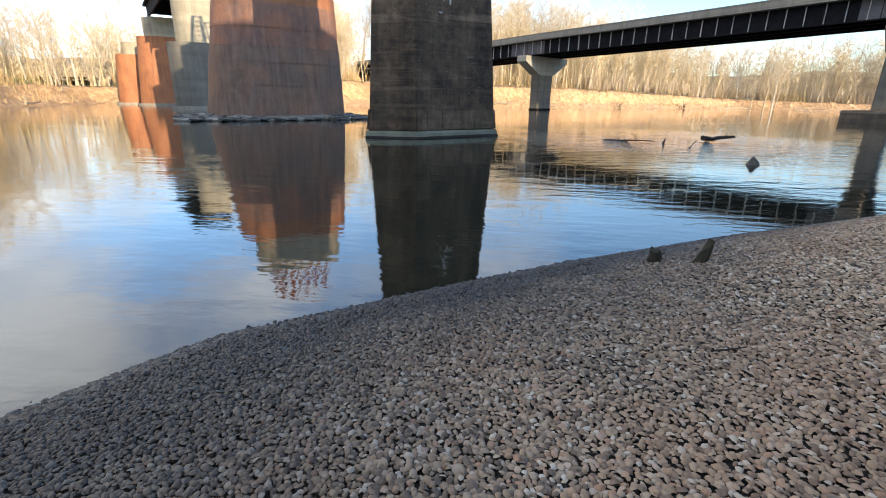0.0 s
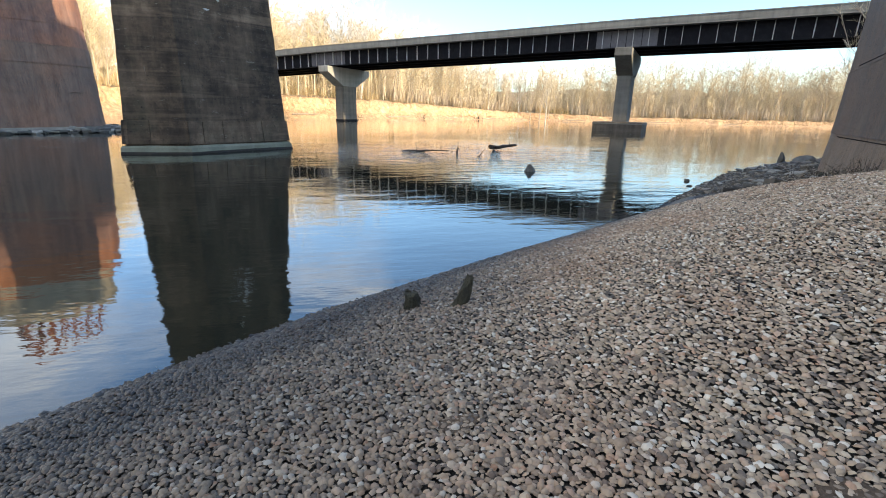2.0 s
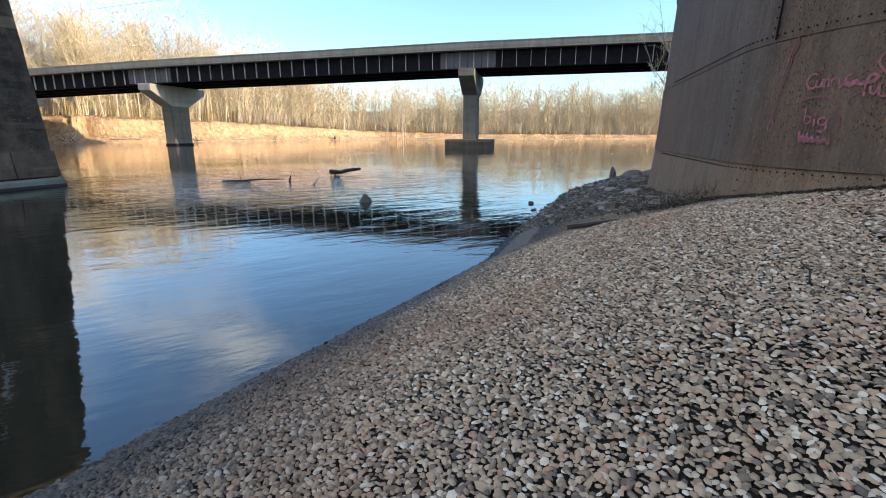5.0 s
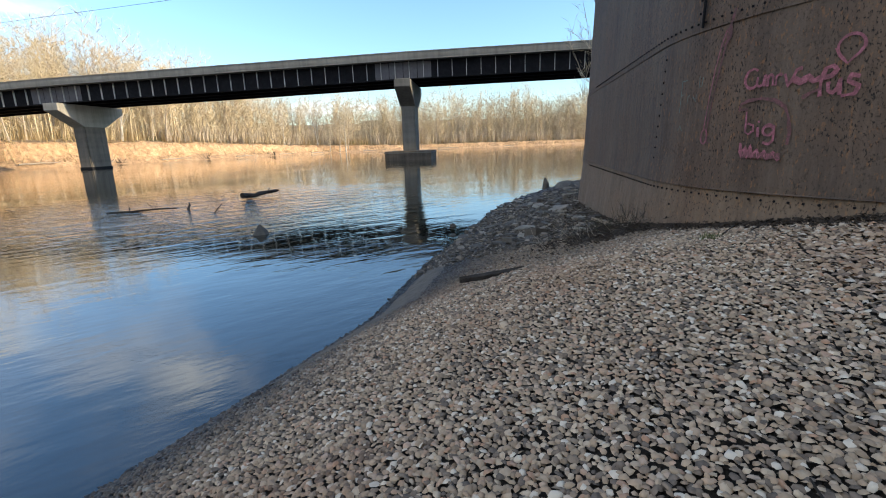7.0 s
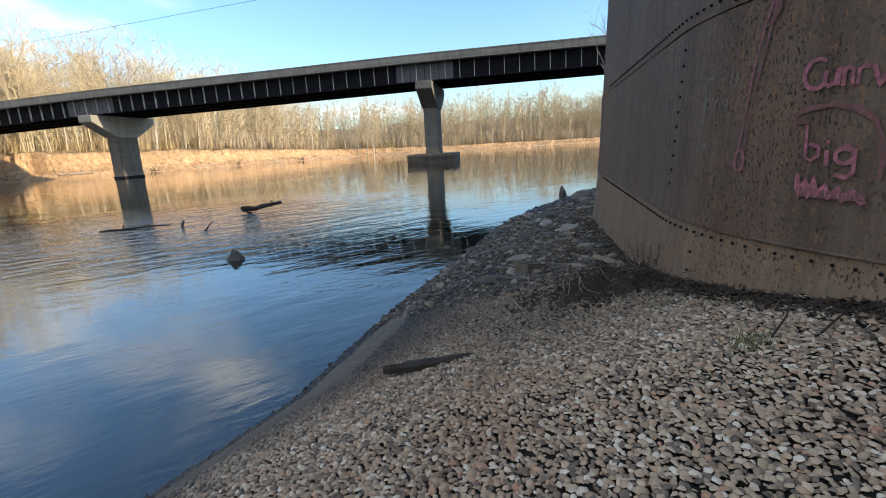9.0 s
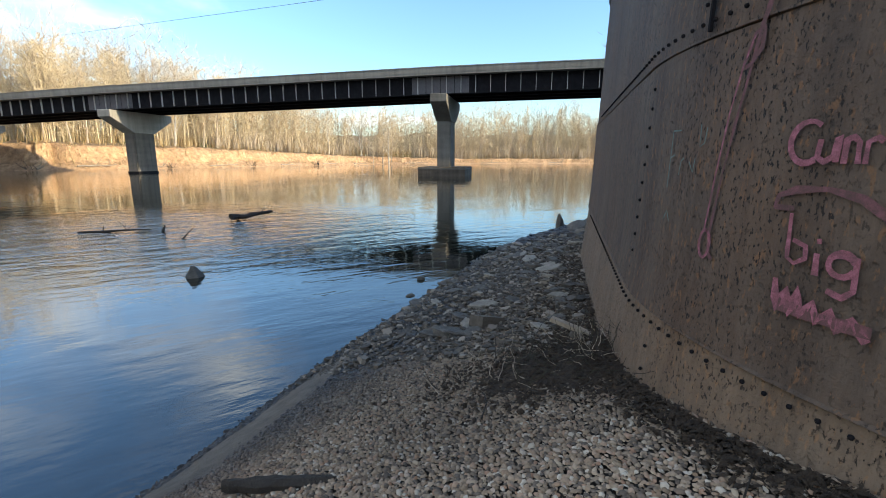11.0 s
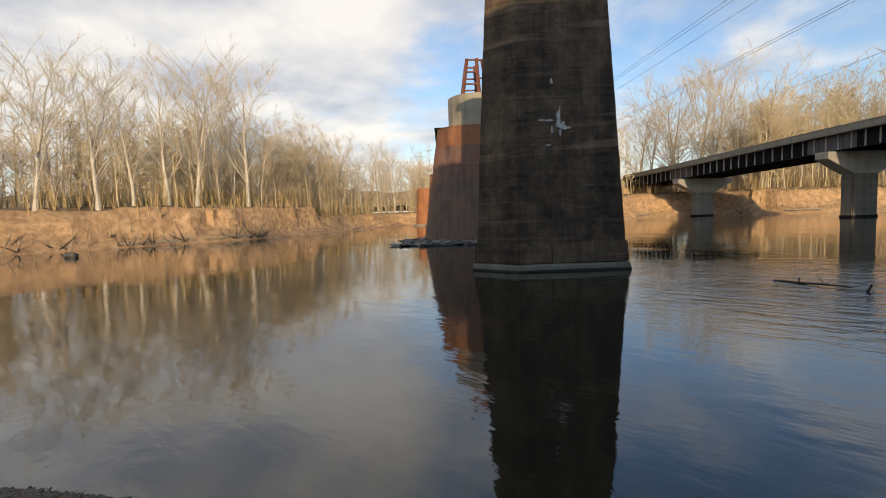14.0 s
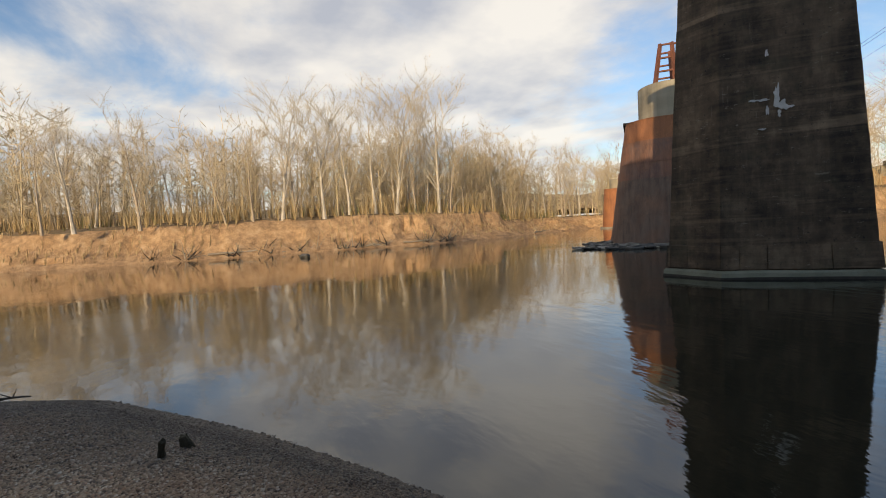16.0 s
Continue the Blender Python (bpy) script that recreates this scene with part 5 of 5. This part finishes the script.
for x, y, ln, turn in ((0.45, 2.45, 0.2, 0.2), (2.6, 3.4, 0.22, 1.0), (4.9, 4.2, 0.4, 0.5), (8.0, 5.75, 0.7, 0.25), (8.15, 5.6, 0.55, 0.1), (8.3, 7.3, 0.45, 0.9)):
    p0 = Vector((x, y, ground(x, y) + 0.03))
    q0 = p0 + Vector((math.cos(turn), math.sin(turn), 0)) * ln
    q0.z = ground(q0.x, q0.y) + 0.035
    ob = part("twig", tube(bmesh.new(), [p0, p0.lerp(q0, 0.5) + Vector((0.02, -0.015, 0.01)), q0], [0.006, 0.005, 0.003], 5), M_DARKWOOD)
    tagged(ob, "thin dark twig lying on the pebbles", "twig", "fallen twigs")

# brush pile against the casing
def brush_pile():
    rng = random.Random(21)
    c = Vector((9.45, 7.68, 0))
    c.z = ground(c.x, c.y)
    e = thing("brush_pile", c)
    for k in range(240):
        a = Vector((rng.gauss(0, 0.45), rng.gauss(0, 0.3), rng.uniform(0.02, 0.16)))
        a.z += ground(c.x + a.x, c.y + a.y) - c.z
        bm = bmesh.new()
        w = Vector((rng.uniform(-1, 1), rng.uniform(-1, 1), rng.uniform(-0.05, 0.5)))
        branch(bm, a, w, rng.uniform(0.1, 0.36), rng.uniform(0.002, 0.0045), 4, rng, 0.55, 6, 0.3)
        part("twig", bm, M_DRIFT if k % 5 == 0 else M_MOSSWOOD if k % 2 else M_DARKWOOD, e)
    bm = bmesh.new()
    rows = []
    for i in range(25):
        a = 2 * math.pi * i / 24
        row = []
        for q in range(6):
            r = q / 5 * (0.95 + 0.35 * noise.noise(Vector((math.cos(a) * 1.7, math.sin(a) * 1.7, 4))))
            x, y = math.cos(a) * r * 1.15, math.sin(a) * r * 0.7
            z = ground(c.x + x, c.y + y) - c.z + 0.03 * (1 - q / 5) + 0.006 + 0.03 * noise.noise(Vector((x * 6, y * 6, 1))) - (0.05 if q == 5 else 0)
            row.append(bm.verts.new((x, y, z)))
        rows.append(row)
    for p, q in zip(rows, rows[1:]):
        for k in range(5):
            bm.faces.new((p[k], p[k + 1], q[k + 1], q[k]))
    bmesh.ops.remove_doubles(bm, verts=bm.verts[:], dist=0.001)
    part("leaf_litter", bm, M_MULCH, e, "dark rotting leaf litter", smooth=True)
    tagged(e, "tangled pile of dead twigs and leaf litter against the pier", "brush pile")


brush_pile()
bm = block(bmesh.new(), Vector((0, 0, 0)), Vector((1, 0, 0)), Vector((0, 1, 0)), 0.3, 0.06, 0, 0.04)
rough_up(bm, 0.006, 9)
ob = part("board", bm, M_DRIFT)
ob.location, ob.rotation_euler = (10.22, 8.25, ground(10.22, 8.25) + 0.04), (0.1, -0.25, 2.1)
tagged(ob, "short bleached board propped beside the brush pile", "board")

# standing stone and slabs past the casing
rock("rock", (18.4, 16.55, 0.28), (0.16, 0.14, 0.42), 3, M_STONE, "upright pointed stone among the slabs", 0.4)
rock("rock", (17.6, 14.9, 0.4), (0.55, 0.4, 0.3), 12, M_STONE, "dark boulder beside the casing", 0.9)
slab_rng = random.Random(31)
protos = []
for k in range(6):
    bm = bmesh.new()
    n = 6
    ringp = [(math.cos(2 * math.pi * i / n + 0.4 * slab_rng.random()), math.sin(2 * math.pi * i / n + 0.4 * slab_rng.random())) for i in range(n)]
    rr = [0.7 + 0.5 * slab_rng.random() for _ in range(n)]
    prism(bm, [[Vector((a * q * g, b * q * g * 0.7, zz)) for (a, b), q in zip(ringp, rr)] for zz, g in ((-0.25, 0.9), (0.16, 1.0), (0.25, 0.85))])
    me = bpy.data.meshes.new("slab_stone")
    bm.to_mesh(me)
    bm.free()
    me.materials.append(M_STONE if k % 3 else M_PALESTONE)
    protos.append(me)
for k in range(250):
    u = 13.2 + 9.5 * slab_rng.random() ** 0.8
    d = slab_rng.uniform(-0.15, 3.0)
    p = uv(u, shore_s(u) - d)
    if (p - uv(min(u, 18.6), -4.6)).length < 3.9:
        continue
    ob = new("slab_stone", protos[k % 6])
    sz = slab_rng.uniform(0.05, 0.17) * (1 + 0.6 * (slab_rng.random() > 0.85))
    ob.location = (p.x, p.y, ground(p.x, p.y) + sz * 0.12)
    ob.rotation_euler = (slab_rng.uniform(-0.3, 0.3), slab_rng.uniform(-0.3, 0.3), slab_rng.uniform(0, 6.3))
    ob.scale = (sz, sz, sz * 0.7)
    tagged(ob, "flat angular grey stone on the shore", "stone", "shore slab stones")
# rubble round the islet pier
for k in range(150):
    a = slab_rng.uniform(0, 2 * math.pi)
    cu, cs = (10.1 if math.cos(a) < 0 else 15.0), P2S
    r = slab_rng.uniform(3.9, 5.9)
    p = uv(cu + r * math.cos(a) * 0.95, cs + r * math.sin(a))
    ob = new("rubble_stone", protos[k % 6])
    sz = slab_rng.uniform(0.35, 0.8)
    ob.location, ob.scale = (p.x, p.y, 0.1 + 0.06 * (5.9 - r)), (sz, sz, sz * 0.6)
    ob.rotation_euler = (slab_rng.uniform(-0.25, 0.25), slab_rng.uniform(-0.25, 0.25), slab_rng.uniform(0, 6.3))
    tagged(ob, "rough stone of the rubble islet round the pier", "stone", "islet rubble stones")
for k in range(40):
    u = 4.2 + 13.5 * k / 39
    p = uv(u, P2S - 4.4 - 0.9 * math.sin(math.pi * k / 39) + slab_rng.uniform(-0.4, 0.4))
    ob = new("rubble_stone", protos[k % 6])
    sz = slab_rng.uniform(0.35, 0.7)
    ob.location, ob.scale, ob.rotation_euler = (p.x, p.y, 0.1), (sz, sz, sz * 0.5), (0.1, 0.1, k)
    tagged(ob, "rough stone of the rubble islet round the pier", "stone", "islet rubble stones")

# a tuft of green weed, and bare soil scrapes
def tuft(rng):
    return Vector((7.93 + rng.gauss(0, 0.07), 5.8 + rng.gauss(0, 0.06), ground(7.93, 5.8))), rng.uniform(0.02, 0.055), 0.003


strips("weed_tuft", 120, tuft, M_GREEN, "small green weed tuft in the gravel", "weed", 6)
for x, y, w in ((0.72, 2.98, 0.1), (1.72, 2.1, 0.1), (1.9, 1.95, 0.14)):
    bm = bmesh.new()
    bmesh.ops.create_circle(bm, cap_ends=True, segments=18, radius=1)
    bmesh.ops.subdivide_edges(bm, edges=bm.edges[:], cuts=1)
    for v in bm.verts:
        f = 1 + 0.5 * noise.noise(v.co * 2 + Vector((x, y, 0)))
        px, py = x + v.co.x * w * f, y + v.co.y * w * 0.75 * f
        v.co = Vector((px, py, ground(px, py) + 0.006))
    tagged(part("soil_scrape", bm, M_SCRAPE), "bare patch of brown soil among the pebbles", "soil", kind="structure")

# dead leaves, bark crumbs and stalks strewn along the foot of the riveted casing
def litter(name, count, place, mat, size, label, seed):
    rng = random.Random(seed)
    verts, faces = [], []
    for _ in range(count):
        x, y = place(rng)
        z = ground(x, y) + 0.006 + abs(rng.gauss(0, 0.014))
        a, t = rng.uniform(0, 2 * math.pi), rng.gauss(0, 0.5)
        ln = size * rng.uniform(0.5, 1.6)
        wd = ln * rng.choice((0.12, 0.35, 0.5, 0.7))
        d = Vector((math.cos(a), math.sin(a), math.sin(t) * 0.7))
        w = Vector((-math.sin(a), math.cos(a), rng.gauss(0, 0.4))) * wd
        c = Vector((x, y, z))
        k = len(verts)
        verts += [c - d * ln, c + w + Z * 0.004, c + d * ln, c - w, c + Z * wd * 0.5]
        faces += [(k, k + 4, k + 1), (k + 1, k + 4, k + 2), (k + 2, k + 4, k + 3), (k + 3, k + 4, k)]
    me = bpy.data.meshes.new(name)
    me.from_pydata(verts, [], faces)
    me.materials.append(mat)
    tagged(new(name, me), label, "leaf litter", kind="stuff")


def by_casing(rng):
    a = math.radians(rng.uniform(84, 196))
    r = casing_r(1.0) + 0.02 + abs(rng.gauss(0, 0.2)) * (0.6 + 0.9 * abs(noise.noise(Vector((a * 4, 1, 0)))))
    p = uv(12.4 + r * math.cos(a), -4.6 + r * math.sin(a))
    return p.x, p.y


def by_pile(rng):
    return 9.5 + rng.gauss(0, 0.5), 7.65 + rng.gauss(0, 0.36)


def by_side(rng):
    u = rng.uniform(12.4, 18.5)
    p = uv(u, -4.6 + casing_r(0.8) + casing_flare(u) + 0.03 + abs(rng.gauss(0, 0.35)))
    return p.x, p.y


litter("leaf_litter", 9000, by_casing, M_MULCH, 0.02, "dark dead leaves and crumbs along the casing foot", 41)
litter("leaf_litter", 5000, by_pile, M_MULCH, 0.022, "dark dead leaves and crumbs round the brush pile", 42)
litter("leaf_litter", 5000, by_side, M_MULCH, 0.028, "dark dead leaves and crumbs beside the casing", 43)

# broken flat stones over the point of the bar
def shards(name, count, us, ds, size, seed, label):
    rng = random.Random(seed)
    verts, faces = [], []
    for _ in range(count):
        u, d = rng.uniform(*us), rng.uniform(*ds)
        p = uv(u, shore_s(u) - d)
        if (p - uv(min(max(u, 12.4), 18.6), -4.6)).length < 3.62:
            continue
        n = rng.choice((4, 5, 5, 6))
        r = size * math.exp(rng.gauss(0, 0.42))
        h = r * rng.uniform(0.14, 0.34)
        m = pose(p.x, p.y, ground(p.x, p.y) + 0.018 + h * 0.3, rng.gauss(0, 13), rng.gauss(0, 13), rng.uniform(0, 360))
        rim = [(math.cos(q) * r * rng.uniform(0.75, 1.15), math.sin(q) * r * rng.uniform(0.5, 0.85)) for q in sorted(2 * math.pi * (i + rng.uniform(-0.3, 0.3)) / n for i in range(n))]
        k = len(verts)
        verts += [m @ Vector((x, y, -h)) for x, y in rim] + [m @ Vector((x * 0.95, y * 0.95, h)) for x, y in rim]
        faces += [(k + i, k + (i + 1) % n, k + n + (i + 1) % n, k + n + i) for i in range(n)] + [tuple(range(k + n, k + 2 * n))]
    me = bpy.data.meshes.new(name)
    me.from_pydata(verts, [], faces)
    me.materials.append(M_SHARD)
    tagged(new(name, me), label, "stone", kind="stuff")


shards("flat_stones", 8000, (12.6, 21), (0.0, 3.4), 0.028, 51, "broken flat grey stones strewn over the bar")
shards("flat_stones", 300, (13.6, 23), (0.0, 3.2), 0.065, 52, "larger broken flat grey stones strewn over the bar")

# ---- overhead cables ----
for a, b in (((-48.5, 143, 40), (-8, 103, 40)), ((-50, 146, 41.5), (-7, 103.6, 41.5)), ((-58, 150, 36), (0, 92, 36)), ((-55, 157, 30), (16, 81, 30)), ((-57, 160, 30.8), (17, 81, 30.8)), ((3, 134, 30), (40.6, 86, 30))):
    a, b = Vector(a), Vector(b)
    d = (b - a)
    p0, p1 = a - d * 2.0, b + d * 1.5
    pts = [p0.lerp(p1, k / 24) + Z * 0.0006 * (p1 - p0).length * ((k / 12 - 1) ** 2 - 0.1) * 2 for k in range(25)]
    tagged(part("overhead_cable", tube(bmesh.new(), pts, [0.035] * 25, 4), M_WIRE), "thin dark overhead power cable", "cable", "overhead cables")


# ---- pebbles of the bar ----
def unit_stone(cuts):
    """A worn stone: a six-sided foot with a smaller three-sided top; without cuts a six-sided cap."""
    v = [(math.cos(math.pi * k / 3), math.sin(math.pi * k / 3), -0.12) for k in range(6)]
    if not cuts:
        v.append((0, 0, 0.7))
        return np.array(v), np.array([(k, (k + 1) % 6, 6) for k in range(6)])
    v += [(0.62 * math.cos(2 * math.pi * k / 3), 0.62 * math.sin(2 * math.pi * k / 3), 0.62) for k in range(3)]
    f = [(5, 0, 6), (0, 1, 6), (1, 2, 7), (1, 7, 6), (2, 3, 7), (3, 4, 8), (3, 8, 7), (4, 5, 8), (5, 6, 8), (6, 7, 8)]
    return np.array(v), np.array(f)


def pebbles(name, cuts, us, ds, spacing, size, seed, label):
    rng = np.random.default_rng(seed)
    v0, f0 = unit_stone(cuts)
    nu, nd = int((us[1] - us[0]) / spacing), int((ds[1] - ds[0]) / (spacing * 0.86))
    gu, gd = np.meshgrid(np.arange(nu), np.arange(nd), indexing="ij")
    uu = us[0] + (gu + 0.5 * (gd % 2) + rng.uniform(-0.36, 0.36, gu.shape)) * spacing
    dd = ds[0] + (gd * 0.86 + rng.uniform(-0.36, 0.36, gu.shape)) * spacing
    uu, dd = uu.ravel(), dd.ravel()
    ss = np.interp(uu, SHU[:, 0], SHU[:, 1])
    # leave the mud strip and the casing clear
    strip = (np.abs(dd - 0.42) < 0.2 * np.sin(np.pi * np.clip((uu - 8.8) / 5.2, 0, 1))) & (rng.random(len(uu)) > 0.12)
    s = ss - dd
    cu = np.clip(uu, 12.4, 18.6)
    inside = np.hypot(uu - cu, s + 4.6) < 3.45
    keep = ~(strip | inside)
    uu, dd, s = uu[keep], dd[keep], s[keep]
    n = len(uu)
    x, y = U.x * uu + V.x * s, U.y * uu + V.y * s
    cols = np.array([np.interp(dd, DS, RISE[k]) for k in RU])
    j = np.clip(np.searchsorted(RU, uu) - 1, 0, len(RU) - 2)
    ru = np.array(RU, float)
    w = np.clip((uu - ru[j]) / (ru[j + 1] - ru[j]), 0, 1)
    z = cols[j, np.arange(n)] * (1 - w) + cols[j + 1, np.arange(n)] * w
    r = spacing * size * np.exp(rng.normal(0, 0.19, n))
    sx, sy, sz = r, r * rng.uniform(0.66, 0.98, n), r * rng.uniform(0.4, 0.75, n)
    a, b, c = rng.uniform(0, 2 * np.pi, n), rng.normal(0, 0.3, n), rng.normal(0, 0.3, n)
    shape = v0[None] * (1 + rng.normal(0, 0.13, (n, len(v0), 1)))
    p = shape * np.stack((sx, sy, sz), 1)[:, None, :]
    cy, sy2 = np.cos(b)[:, None], np.sin(b)[:, None]
    px, pz = p[..., 0] * cy + p[..., 2] * sy2, -p[..., 0] * sy2 + p[..., 2] * cy
    cx, sx2 = np.cos(c)[:, None], np.sin(c)[:, None]
    py, pz = p[..., 1] * cx - pz * sx2, p[..., 1] * sx2 + pz * cx
    ca, sa = np.cos(a)[:, None], np.sin(a)[:, None]
    out = np.stack((px * ca - py * sa + x[:, None], px * sa + py * ca + y[:, None], pz + (z + sz * 0.2 + rng.normal(0, 0.004, n))[:, None]), -1).reshape(-1, 3)
    faces = (f0[None] + (np.arange(n) * len(v0))[:, None, None]).reshape(-1, 3)
    me = bpy.data.meshes.new(name)
    me.vertices.add(len(out))
    me.vertices.foreach_set("co", out.ravel().astype(np.float32))
    me.loops.add(faces.size)
    me.loops.foreach_set("vertex_index", faces.ravel().astype(np.int32))
    me.polygons.add(len(faces))
    me.polygons.foreach_set("loop_start", np.arange(0, faces.size, 3, dtype=np.int32))
    me.update(calc_edges=True)
    me.shade_smooth()
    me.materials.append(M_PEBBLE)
    tagged(new(name, me), label, "gravel", kind="stuff")


PL = "rounded grey and tan river pebbles covering the bar"
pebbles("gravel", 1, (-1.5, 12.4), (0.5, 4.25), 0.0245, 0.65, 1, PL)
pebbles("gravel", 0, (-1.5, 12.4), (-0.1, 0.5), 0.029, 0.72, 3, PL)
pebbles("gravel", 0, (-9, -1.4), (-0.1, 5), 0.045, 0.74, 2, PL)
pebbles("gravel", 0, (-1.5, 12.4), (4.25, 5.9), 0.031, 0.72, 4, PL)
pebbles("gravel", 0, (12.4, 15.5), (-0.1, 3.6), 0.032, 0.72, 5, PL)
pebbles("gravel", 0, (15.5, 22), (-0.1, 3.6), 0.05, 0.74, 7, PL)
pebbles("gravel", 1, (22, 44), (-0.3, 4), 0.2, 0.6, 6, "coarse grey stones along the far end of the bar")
